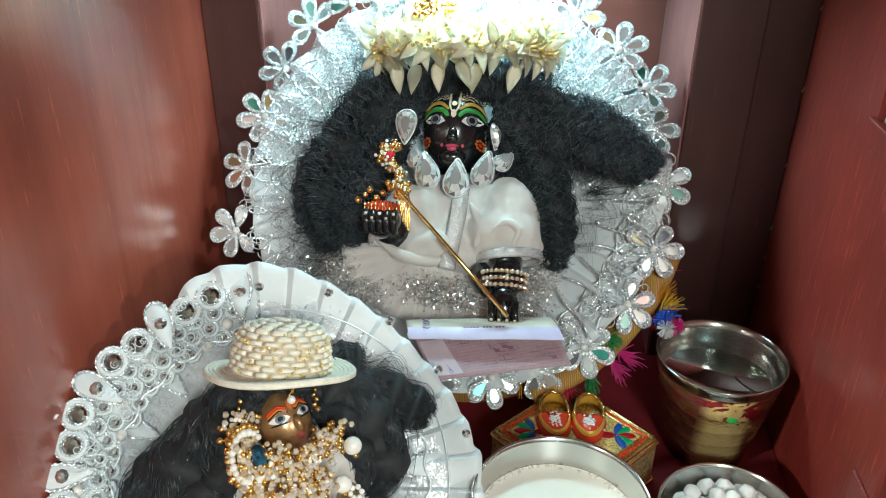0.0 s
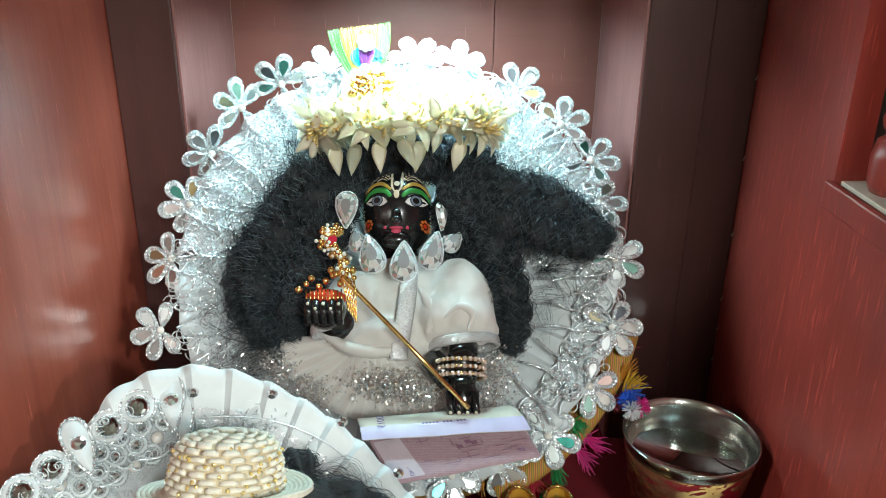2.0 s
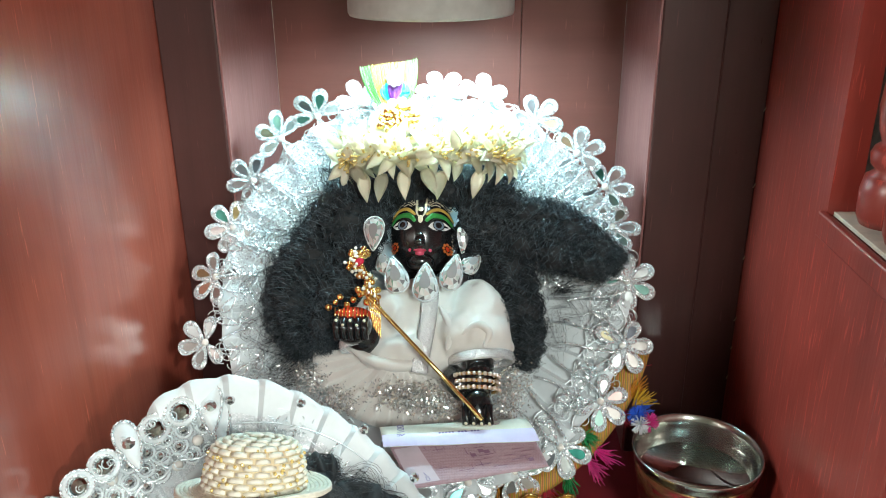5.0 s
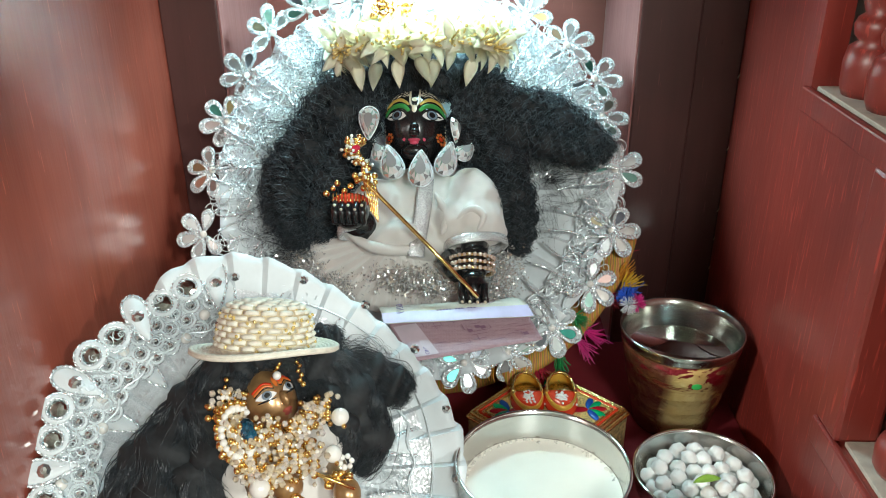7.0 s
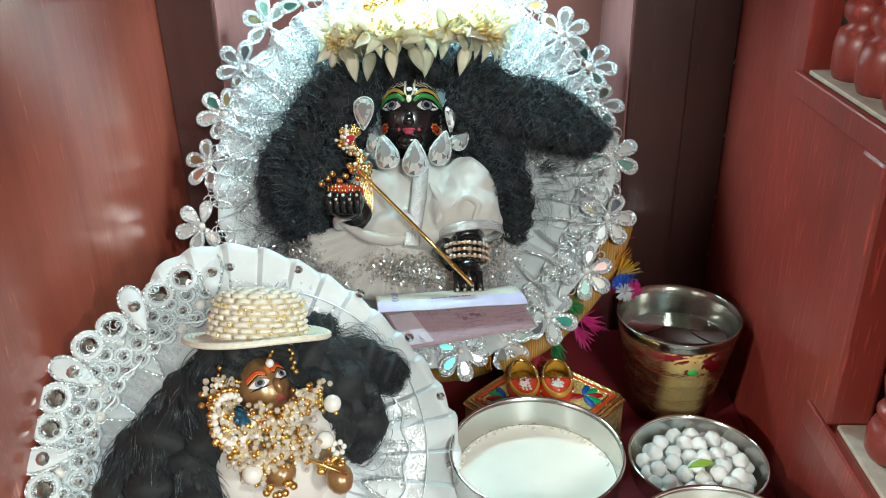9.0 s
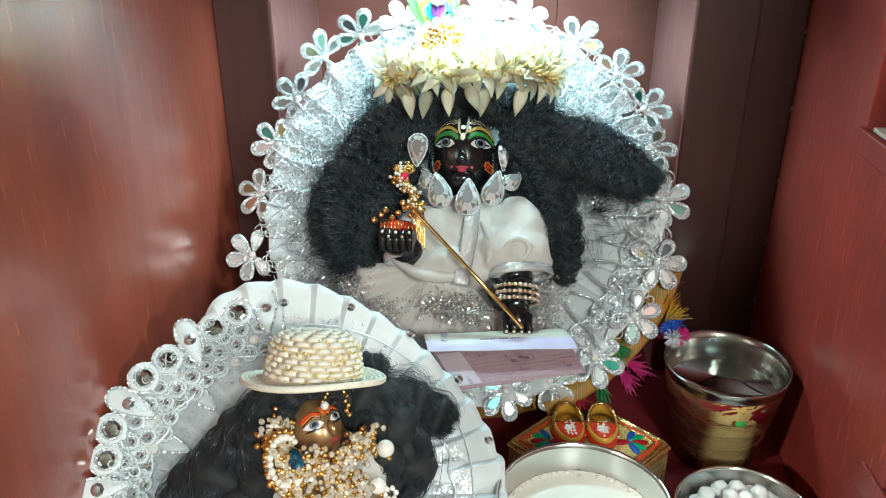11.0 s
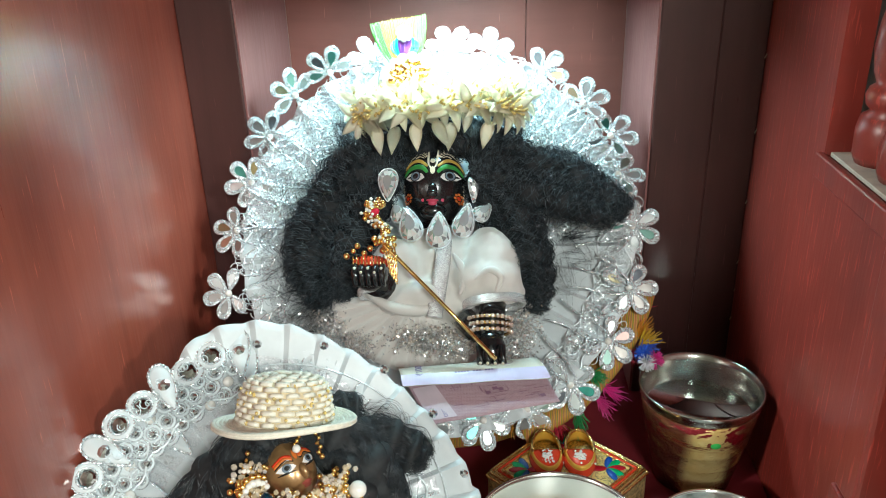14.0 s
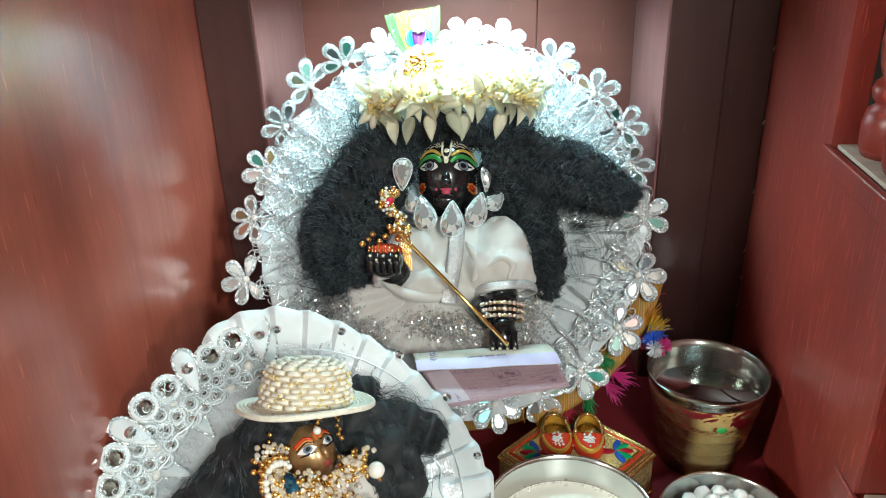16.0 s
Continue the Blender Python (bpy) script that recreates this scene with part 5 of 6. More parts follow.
wig_b = thing("doll_wig", B(0.02, 0.05, 0.03), "thick wavy black wig worn by the small doll", "wig")
LOCKS_B = [
    ([(0.020, 0.066, 0.034), (0.045, 0.058, 0.030), (0.066, 0.034, 0.026), (0.076, 0.005, 0.020), (0.062, -0.014, 0.016)], 0.021, 620),
    ([(0.034, 0.060, 0.034), (0.052, 0.030, 0.036), (0.058, 0.004, 0.034), (0.050, -0.012, 0.030)], 0.013, 300),
    ([(0.060, 0.050, 0.018), (0.082, 0.048, 0.016), (0.102, 0.034, 0.014), (0.112, 0.026, 0.014)], 0.017, 420),
    ([(0.040, 0.068, 0.018), (0.060, 0.074, 0.016), (0.074, 0.072, 0.014)], 0.014, 300),
    ([(0.012, 0.066, 0.040), (-0.012, 0.056, 0.040), (-0.022, 0.030, 0.038), (-0.020, 0.000, 0.034), (-0.012, -0.030, 0.030)], 0.017, 480),
    ([(0.002, 0.062, 0.030), (-0.026, 0.044, 0.028), (-0.048, 0.020, 0.024), (-0.058, -0.010, 0.020), (-0.050, -0.040, 0.016)], 0.022, 620),
    ([(-0.020, 0.045, 0.016), (-0.050, 0.030, 0.012), (-0.072, 0.010, 0.010), (-0.082, -0.020, 0.008), (-0.070, -0.05, 0.008)], 0.018, 480),
    ([(-0.010, 0.03, 0.024), (-0.032, 0.004, 0.026), (-0.034, -0.030, 0.026), (-0.022, -0.058, 0.022)], 0.019, 420),
    ([(-0.006, 0.050, 0.052), (0.006, 0.060, 0.060), (0.022, 0.061, 0.064), (0.036, 0.054, 0.058)], 0.0085, 260),
    ([(0.010, 0.062, 0.056), (-0.002, 0.048, 0.060), (-0.008, 0.034, 0.056)], 0.0065, 160),
]
wig_part(FB, LOCKS_B, wig_b, 0.00026, 1.2, 0.36, 4.0, 0.88, 0.0010, 34, 0.6)
sb, _ = lock(FB, [(0.05, 0.06, 0.02), (0.09, 0.06, 0.012), (0.115, 0.03, 0.01)], 0.020, 28, 1.0, 4)
strands("stray_hairs", sb, 0.00014, HAIR, wig_b, "thin stray hairs")

# straw hat
hat = thing("straw_hat", B(0.022, 0.066, 0.065), "small white woven straw hat with gold sequins", "hat")
HAT = Matrix.Translation(B(0.0175, 0.064, 0.066)) @ Vector((0.03, 0.43, 0.90)).to_track_quat("Z", "Y").to_matrix().to_4x4()


def brim_bend(p):
    """The soft brim droops on one side and turns up a little at the other."""
    r = math.hypot(p.x, p.y)
    f = max(0.0, (r - 0.029) / 0.017)
    c = p.x / max(r, 1e-6)
    return HAT @ Vector((p.x, p.y, p.z - f * (0.0016 * c + 0.0016 * c * abs(c) - 0.0012) + f * 0.0012 * math.sin(3 * math.atan2(p.y, p.x) + 1)))


bm = bmesh.new()
add_lathe(bm, [(0.0, 0.0285), (0.020, 0.0275), (0.0245, 0.024), (0.0278, 0.008), (0.029, -0.001), (0.0440, -0.0024), (0.0458, -0.0014), (0.0452, 0.0000), (0.034, 0.0006), (0.0300, 0.0018), (0.0288, 0.008), (0.0275, 0.018), (0.0252, 0.0248), (0.0205, 0.0280), (0.0, 0.0293)], Matrix(), 64)
for v in bm.verts:
    v.co = brim_bend(v.co.copy())
for f in bm.faces:
    p = HAT.inverted() @ f.calc_center_median()
    f.material_index = 1 if math.hypot(p.x, p.y) > 0.0295 and p.z < 0.004 else 0
part("shell", bm, [STRAW_GAP, STRAW], hat)
bm = bmesh.new()
rows = [(0.0292, 0.0035), (0.0287, 0.0070), (0.0282, 0.0105), (0.0277, 0.0140), (0.0271, 0.0175), (0.0262, 0.0210), (0.0248, 0.0243), (0.0222, 0.0272), (0.0180, 0.0287), (0.0130, 0.0295), (0.0080, 0.0298)]
for i, (r, z) in enumerate(rows):
    n = max(5, round(r * 620))
    for k in range(n):
        k0, k1 = k + 0.37 * i + rnd.uniform(-0.06, 0.06), k + 0.37 * i + rnd.uniform(0.70, 0.86)
        a0, a1 = 6.2832 * k0 / n, 6.2832 * k1 / n
        pts = [HAT @ Vector(((r + h) * math.cos(a), (r + h) * math.sin(a), z + 0.35 * h)) for a, h in ((a0, -0.0004), (a0 * 0.7 + a1 * 0.3, 0.0006), (a0 * 0.3 + a1 * 0.7, 0.0006), (a1, -0.0004))]
        add_tube(bm, pts, rnd.uniform(0.0018, 0.0022), 6, flat=0.75)
for r in (0.0318, 0.0343, 0.0368, 0.0393, 0.0418, 0.0442):
    add_tube(bm, [brim_bend(Vector((r * math.cos(a), r * math.sin(a), 0.0006))) for a in (6.2832 * k / 110 for k in range(110))], 0.0015, 5, True, bead=0.16, flat=0.7)
part("straw_weave", bm, STRAW, hat, "interlaced white straw strips", kind="stuff")
bm = bmesh.new()
for k in range(90):
    a, z = rnd.uniform(-3.1, 3.1), rnd.uniform(0.001, 0.027)
    r = 0.0312 - 0.0025 * (z / 0.018) - (0.004 if z > 0.023 else 0)
    add_ball(bm, ball_at(HAT @ Vector((r * math.cos(a), r * math.sin(a), z)), 0.0012), 6, 4)
part("sequin_scatter", bm, GOLD_GLITTER, hat, "gold sequins", kind="stuff")

# jewels of the small doll
collar = thing("bead_collar", B(0.018, 0.0, 0.07), "thick collar of gold beads, pearls and clear stones", "necklace")


def heap(centres, count, spread, lift):
    out = []
    for _ in range(count):
        u, v, n = centres[rng.integers(len(centres))]
        out.append(B(u + rng.normal(0, spread), v + rng.normal(0, spread), n + rng.normal(0, 0.0015) + lift))
    return out


arc = [tuple(p) for p in smooth_line([(-0.008, 0.038, 0.062), (-0.010, 0.024, 0.066), (0.002, 0.012, 0.072), (0.018, 0.007, 0.074), (0.034, 0.013, 0.070), (0.044, 0.023, 0.062)], 26)]
arc2 = [tuple(p) for p in smooth_line([(-0.010, 0.010, 0.066), (0.000, -0.008, 0.070), (0.018, -0.012, 0.072), (0.032, -0.004, 0.070)], 20)]
beads("bead_crust", heap(arc + arc2, 420, 0.0046, 0.0), 0.0020, GOLD, collar, "", 8, 5)
beads("pearl_crust", heap(arc + arc2, 60, 0.0046, 0.0020), 0.0015, PEARL, collar, "", 8, 5)
bm = bmesh.new()
for p in heap(arc + arc2, 460, 0.0048, 0.0020):
    add_ball(bm, ball_at(p, rnd.uniform(0.0014, 0.0023)), 6, 4)
part("stone_crust", bm, WARM_CRYSTAL, collar, smooth=False, kind="stuff")
ear = thing("bead_earring", B(-0.014, 0.022, 0.066), "gold ear ornament ringed with white stones and a blue gem", "earring")
ringp = [B(-0.006 + 0.0125 * math.cos(a), 0.016 + 0.0185 * math.sin(a), 0.069) for a in (6.2832 * k / 22 for k in range(22))]
beads("gold_rim", [p for p in ringp[4:20]], 0.0025, GOLD, ear)
beads("stone_crust", [p + (B(-0.006, 0.016, 0.069) - p) * 0.22 + Vector((0, -0.001, 0.001)) for p in ringp[3:21]], 0.0023, PEARL, ear)
bm = bmesh.new()
add_ball(bm, FB @ pose(-0.001, 0.015, 0.074, 0, 0, 8) @ Matrix.Diagonal((0.0048, 0.0085, 0.0034, 1)), 12, 8)
part("blue_gem", bm, plain("peacock_blue_glass", (0.01, 0.09, 0.16), 0.08, 0.5, 1.0, grain=0.7, scale=150, bump=0), ear, "deep blue-green gem", False)
tiara = thing("forehead_jewel", B(0.03, 0.052, 0.066), "gold forehead chain with a pearl", "jewellery")
beads("gold_chain", [B(0.0225 + 0.0022 * math.sin(k), 0.058 - 0.0022 * k, 0.0655) for k in range(6)] + [B(0.0355 + 0.0015 * (k % 2), 0.060 - 0.003 * k, 0.0600) for k in range(8)], 0.0017, GOLD, tiara)
beads("pearl_drop", [B(0.0215, 0.046, 0.0670)], 0.0028, PEARL, tiara, "", 12, 8, 0)
for u, v, n, r in ((0.054, 0.013, 0.068, 0.0056), (0.045, -0.008, 0.070, 0.0054), (0.000, -0.018, 0.072, 0.0062)):
    drop = thing("pearl_drop", B(u, v, n), "large white pearl with a small gold bead", "pearl", "pearl drops of the small doll")
    beads("pearl", [B(u, v, n)], r, PEARL, drop, "", 18, 12, 0)
    beads("gold_bead", [B(u + 0.001, v - r * 1.1, n + 0.001)], 0.0015, GOLD, drop)
beads_low = thing("bead_cuff", B(0.016, -0.03, 0.066), "gold bead cuffs with pearls on the small doll's arms", "bracelet")
beads("bead_crust", [B(0.014 + 0.008 * math.cos(k), -0.030 + 0.003 * math.sin(k * 2.1), 0.070) for k in range(10)] + [B(0.046 + 0.007 * math.cos(k), -0.022 + 0.003 * math.sin(k * 1.7), 0.064) for k in range(12)], 0.0023, GOLD, beads_low)
beads("pearl_crust", [B(0.052 + 0.0034 * math.cos(k * 1.05), -0.014 + 0.0034 * math.sin(k * 1.05), 0.068) for k in range(6)], 0.0019, PEARL, beads_low)
rod = thing("flute", B(0.04, -0.022, 0.07), "thin gold flute held by the small doll", "flute")
bm = bmesh.new()
add_tube(bm, [B(0.026, -0.013, 0.072), B(0.040, -0.022, 0.0725), B(0.053, -0.031, 0.073)], 0.0012, 8)
part("pipe", bm, GOLD, rod)
seat_b = thing("round_stool", (-0.12, 0.44, 0.0), "low round red seat with a gold edge under the small doll", "stool")
bm = bmesh.new()
add_lathe(bm, [(0.0, 0.001), (0.090, 0.001), (0.098, 0.006), (0.100, 0.016), (0.096, 0.026), (0.088, 0.030), (0.0, 0.030)], pose(-0.118, 0.455, 0), 64)
part("cushion", bm, plain("rust_velvet", (0.22, 0.06, 0.03), 0.7), seat_b)
bm = bmesh.new()
for z in (0.008, 0.024):
    add_tube(bm, [Vector((-0.118 + 0.0995 * math.cos(a), 0.455 + 0.0995 * math.sin(a), z)) for a in (6.2832 * k / 120 for k in range(120))], 0.0016, 5, True, bead=0.25)
part("gold_piping", bm, GOLD, seat_b)


# ---- offerings ----
def tilted(c, tip=0.0, turn=0.0):
    return pose(c[0], c[1], c[2] if len(c) > 2 else 0.001, tip, 0, turn)


tumbler = thing("steel_tumbler", (0.166, 0.552, 0), "steel tumbler wrapped in gold and crimson foil, full of water", "tumbler")
T = pose(0.166, 0.552, 0.0012)
bm = bmesh.new()
add_lathe(bm, [(0.0, 0.003), (0.027, 0.003), (0.0300, 0.008), (0.0355, 0.030), (0.0367, 0.034), (0.0365, 0.036), (0.0397, 0.048), (0.0405, 0.0505), (0.0403, 0.053), (0.0478, 0.089), (0.0500, 0.0945), (0.0512, 0.0950), (0.0515, 0.0938), (0.0500, 0.0905), (0.0488, 0.086), (0.0318, 0.004), (0.0300, 0.0), (0.0, 0.0)], T, 72)
part("body", bm, STEEL_DARK, tumbler)
bm = bmesh.new()
add_lathe(bm, [(0.0320, 0.002), (0.0334, 0.002), (0.0368, 0.020), (0.0376, 0.0215), (0.0374, 0.023), (0.0392, 0.032), (0.0401, 0.0335), (0.0398, 0.035), (0.0427, 0.048), (0.0437, 0.050), (0.0434, 0.052), (0.0458, 0.064), (0.0465, 0.0655), (0.0463, 0.067), (0.0496, 0.0835), (0.0484, 0.0842)], T, 72, wobble=0.004)
part("foil_wrap", bm, FOIL, tumbler, "crinkled gold and crimson foil")
bm = bmesh.new()
add_lathe(bm, [(0.0, 0.0700), (0.0436, 0.0700), (0.0440, 0.0706)], T, 64)
part("water", bm, WATER, tumbler, "clear still water")
bm = bmesh.new()
add_ball(bm, T @ ball_at((0.004, -0.0462, 0.066), (0.0045, 0.0012, 0.0030)), 10, 6)
part("green_dot", bm, paint("foil_green", (0.03, 0.4, 0.08), 0.2), tumbler)


def bowl(name, c, h, r, base, label, tip=0.0, turn=0.0, inner=None):
    ob = thing(name, (c[0], c[1], 0), label, "bowl", "steel bowls")
    m = pose(c[0], c[1], 0.0012, tip, 0, turn)
    b = bmesh.new()
    add_lathe(b, [(0.0, 0.003), (base * 0.94, 0.003), (base * 1.06, h * 0.12), (r * 0.95, h * 0.62), (r * 0.975, h * 0.95), (r * 0.985, h), (r * 1.005, h * 1.006), (r * 1.012, h * 0.985), (r * 1.0, h * 0.96), (r * 0.975, h * 0.6), (base * 1.1, h * 0.08), (base, 0.0), (0.0, 0.0)], m, 72)
    part("body", b, STEEL, ob)
    b = bmesh.new()
    add_tube(b, [m @ Vector((r * math.cos(a), r * math.sin(a), h)) for a in (6.2832 * k / 96 for k in range(96))], 0.0011, 6, True)
    part("rim", b, STEEL_RIM, ob, "polished rolled rim")
    return ob, m


milk_bowl, m = bowl("milk_bowl", (0.037, 0.400), 0.075, 0.0595, 0.042, "steel bowl two thirds full of milk")
bm = bmesh.new()
add_lathe(bm, [(0.0, 0.0505), (0.040, 0.0505), (0.0540, 0.0506), (0.0566, 0.0518)], m, 64)
part("milk", bm, MILK, milk_bowl, "white milk with bubbles at its edge")
bm = bmesh.new()
for k in range(90):
    a, r = rnd.uniform(0.2, 3.1), 0.0563 - abs(rnd.gauss(0, 0.0018))
    add_ball(bm, m @ ball_at((r * math.cos(a), r * math.sin(a), 0.0507), rnd.choice((0.0006, 0.0008, 0.0010, 0.0014))), 8, 5)
part("froth", bm, plain("bubble_film", (0.75, 0.73, 0.66), 0.1, 0.0, 1.0), milk_bowl, kind="stuff")
sweet_bowl, m = bowl("sweet_bowl", (0.161, 0.438), 0.037, 0.050, 0.034, "steel bowl heaped with white sugar balls")
# lumpy sugar balls
balls = []
for j in range(3):
    b = bmesh.new()
    bmesh.ops.create_icosphere(b, subdivisions=3, radius=0.0061)
    for v in b.verts:
        v.co *= 1 + 0.20 * noise.noise(v.co * 260 + Vector((j * 9, 0, 0))) + 0.09 * noise.noise(v.co * 700)
    balls.append(mesh_of("sugar_ball", b, SUGAR))
spots = [(0, 0, 0.025)]
for count, r, z, a0 in ((6, 0.0125, 0.025, 0.0), (12, 0.0250, 0.025, 0.2), (18, 0.0375, 0.026, 0.1), (3, 0.007, 0.0345, 0.3), (9, 0.0190, 0.0345, 0.5), (13, 0.0310, 0.0335, 0.0)):
    spots += [(r * math.cos(a), r * math.sin(a), z) for a in (6.2832 * k / count + a0 for k in range(count))]
for k, (x, y, z) in enumerate(spots):
    ob = tagged(new("sugar_ball", balls[k % 3]), "white lumpy sugar ball in a steel bowl", "sweet", "sugar balls in the bowl")
    ob.matrix_world = pose(0.161 + x + rnd.uniform(-0.0012, 0.0012), 0.438 + y + rnd.uniform(-0.0012, 0.0012), z + rnd.uniform(-0.001, 0.0015), rnd.uniform(0, 360), rnd.uniform(0, 360), 0)
bm = bmesh.new()
g = []
for i in range(11):
    f = i / 10
    w = 0.0042 * math.sin(math.pi * f) ** 0.8
    g.append([bm.verts.new(pose(0.160, 0.424, 0.0420, 0, 6, -78) @ Vector((s * w * 0.8, 0.021 * (f - 0.5), 0.0015 * abs(s) + 0.002 * math.sin(3.1 * f)))) for s in (-1, -0.5, 0, 0.5, 1)])
for i in range(10):
    for j in range(4):
        bm.faces.new((g[i][j], g[i][j + 1], g[i + 1][j + 1], g[i + 1][j]))
bmesh.ops.remove_doubles(bm, verts=bm.verts, dist=1e-6)
leaf = thicken(part("basil_leaf", bm, LEAF_P), 0.0005)
tagged(leaf, "small light green basil leaf on white sugar balls", "leaf")
cream_bowl, m = bowl("cream_bowl", (0.145, 0.311), 0.070, 0.060, 0.042, "steel bowl filled with pale cream, near the sugar balls")
bm = bmesh.new()
add_lathe(bm, [(0.0, 0.0585), (0.050, 0.0585), (0.0582, 0.0592)], m, 64)
part("cream", bm, MILK, cream_bowl)

# jewelled stool with the little shoes
stool = thing("jewelled_stool", (0.05, 0.510, 0), "low square stool with gold braid and enamelled flowers", "stool")
S = pose(0.051, 0.498, 0.001, 0, 0, 48)
bm = bmesh.new()
add_box(bm, (-0.047, -0.047, 0.0), (0.047, 0.047, 0.045), 0.004)
bmesh.ops.transform(bm, matrix=S, verts=bm.verts)
part("block", bm, plain("gold_braid_side", (0.58, 0.44, 0.20), 0.35, 0.6, grain=0.6, scale=330, bump=0.9), stool)
bm = bmesh.new()
add_box(bm, (-0.041, -0.041, 0.045), (0.041, 0.041, 0.0468), 0.0006)
bmesh.ops.transform(bm, matrix=S, verts=bm.verts)
part("top_cloth", bm, GOLD_GLITTER, stool, "gold sequinned top")
for off, mname, rad, z in ((0.0445, GOLD, 0.0018, 0.0460), (0.0418, GOLD, 0.0010, 0.0468), (0.0398, RED_P, 0.0010, 0.0472), (0.0372, GOLD, 0.0010, 0.0472), (0.0470, GOLD, 0.0013, 0.004), (0.0468, GOLD, 0.0013, 0.0425)):
    bm = bmesh.new()
    pts = []
    for sx, sy, ex, ey in ((-1, -1, 1, -1), (1, -1, 1, 1), (1, 1, -1, 1), (-1, 1, -1, -1)):
        pts += [S @ Vector((off * (sx + (ex - sx) * k / 36), off * (sy + (ey - sy) * k / 36), z)) for k in range(36)]
    add_tube(bm, pts, rad, 5, True, bead=0.28)
    part("braid", bm, mname, stool)
leafm = bmesh.new()
add_ball(leafm, ball_at((0, 0.0078, 0), (0.0034, 0.0078, 0.0014)), 10, 6)
for colour, lab in ((paint("enamel_green", (0.0, 0.33, 0.12), 0.15), "green"), (paint("enamel_blue", (0.01, 0.09, 0.42), 0.15), "blue"), (paint("enamel_red", (0.35, 0.01, 0.02), 0.15), "red")):
    me = mesh_of("enamel_leaf", leafm.copy(), colour)
    for cx, cy in ((0.023, 0.023), (-0.023, 0.023), (-0.023, -0.023), (0.023, -0.023)):
        out = math.degrees(math.atan2(cy, cx)) - 90
        for ang, which in ((38, "green"), (-38, "green"), (72, "blue"), (-72, "blue"), (0, "red"), (180, "red")):
            if which == lab:
                shared("enamel_leaf", me, S @ pose(cx, cy, 0.0475, 0, 0, out + ang), stool)
leafm.free()


def shoe(m, label):
    ob = thing("doll_shoe", m.translation, label, "shoe", "pair of doll shoes")
    outline = [(0.0138 * (1 + 0.10 * math.cos(a)) * math.sin(a), 0.024 * math.cos(a)) for a in (6.2832 * k / 40 for k in range(40))]
    b = bmesh.new()
    lo, hi = [b.verts.new(m @ Vector((x, y, 0.0))) for x, y in outline], [b.verts.new(m @ Vector((x, y, 0.0025))) for x, y in outline]
    b.faces.new(lo[::-1])
    b.faces.new(hi)
    for k in range(40):
        b.faces.new((lo[k], lo[(k + 1) % 40], hi[(k + 1) % 40], hi[k]))
    part("sole", b, GOLD_GLITTER, ob, "gold insole")
    b = bmesh.new()
    ring = [[m @ Vector((x * (1 - 0.10 * f), y * (1 - 0.06 * f), 0.0025 + (0.0090 + 0.004 * max(0, y / 0.024) ** 2) * f)) for x, y in outline] for f in (0.0, 0.35, 0.7, 1.0)]
    rows = [[b.verts.new(p) for p in r] for r in ring]
    for p, q in zip(rows, rows[1:]):
        for k in range(40):
            b.faces.new((p[k], p[(k + 1) % 40], q[(k + 1) % 40], q[k]))
    thicken(part("heel_cup", b, plain("gold_satin", (0.75, 0.42, 0.06), 0.4, 0.3), ob, "gold satin heel cup"), 0.0010)
    b = bmesh.new()
    rows = []
    for i in range(9):
        f = i / 8
        rows.append([b.verts.new(m @ Vector((x * 1.04 * (1 - 0.5 * f ** 2), (y * 1.04 + 0.004) * (1 - 0.40 * f ** 2) - 0.004 + 0.001 * f, 0.0005 + 0.0105 * math.sin(f * 1.57)))) for x, y in outline[10:31]])
    for p, q in zip(rows, rows[1:]):
        for k in range(20):
            b.faces.new((p[k], p[k + 1], q[k + 1], q[k]))
    b.faces.new(rows[-1])
    thicken(part("upper", b, RED_P, ob, "glossy red upper"), 0.0012)
    b = bmesh.new()
    add_tube(b, [m @ Vector((x * 0.90, y * 0.94, 0.0117 + 0.004 * max(0, y / 0.024) ** 2)) for x, y in outline[29:] + outline[:12]], 0.0014, 6, bead=0.25)
    part("piping", b, GOLD, ob, "gold bead edge")
    b = bmesh.new()
    for _ in range(90):
        x, y = rnd.gauss(0, 0.0042), rnd.gauss(-0.0095, 0.0034)
        add_ball(b, ball_at(m @ Vector((x, y, 0.0118 + 0.001 * rnd.random() - 40 * x * x)), 0.0010), 6, 4)
    part("stone_crust", b, PEARL, ob, "cluster of clear stones", kind="stuff")


shoe(pose(0.0346, 0.5095, 0.0482, 0, 0, 4) @ Matrix.Scale(0.92, 4), "red doll shoe with gold lining and stone cluster")
shoe(pose(0.0620, 0.5105, 0.0482, 0, 0, -2) @ Matrix.Scale(0.92, 4), "red doll shoe with gold lining and stone cluster")

# folded banknote on the lap
money = thing("banknote", (-0.03, 0.51, 0.125), "folded mauve hundred-rupee banknote lying on the dress", "banknote")


def sheet(corners, bend, rows=14, cols=24):
    b = bmesh.new()
    a, c, d, e = [Vector(q) for q in corners]
    g = []
    for i in range(rows + 1):
        f = i / rows
        l, r = a.lerp(e, f), c.lerp(d, f)
        g.append([b.verts.new(l.lerp(r, j / cols) + Vector((0, 0, bend * math.sin(f * 3.1416) + 0.0003 * math.sin(j * 0.5) * f))) for j in range(cols + 1)])
    for i in range(rows):
        for j in range(cols):
            b.faces.new((g[i][j], g[i][j + 1], g[i + 1][j + 1], g[i + 1][j]))
    return b


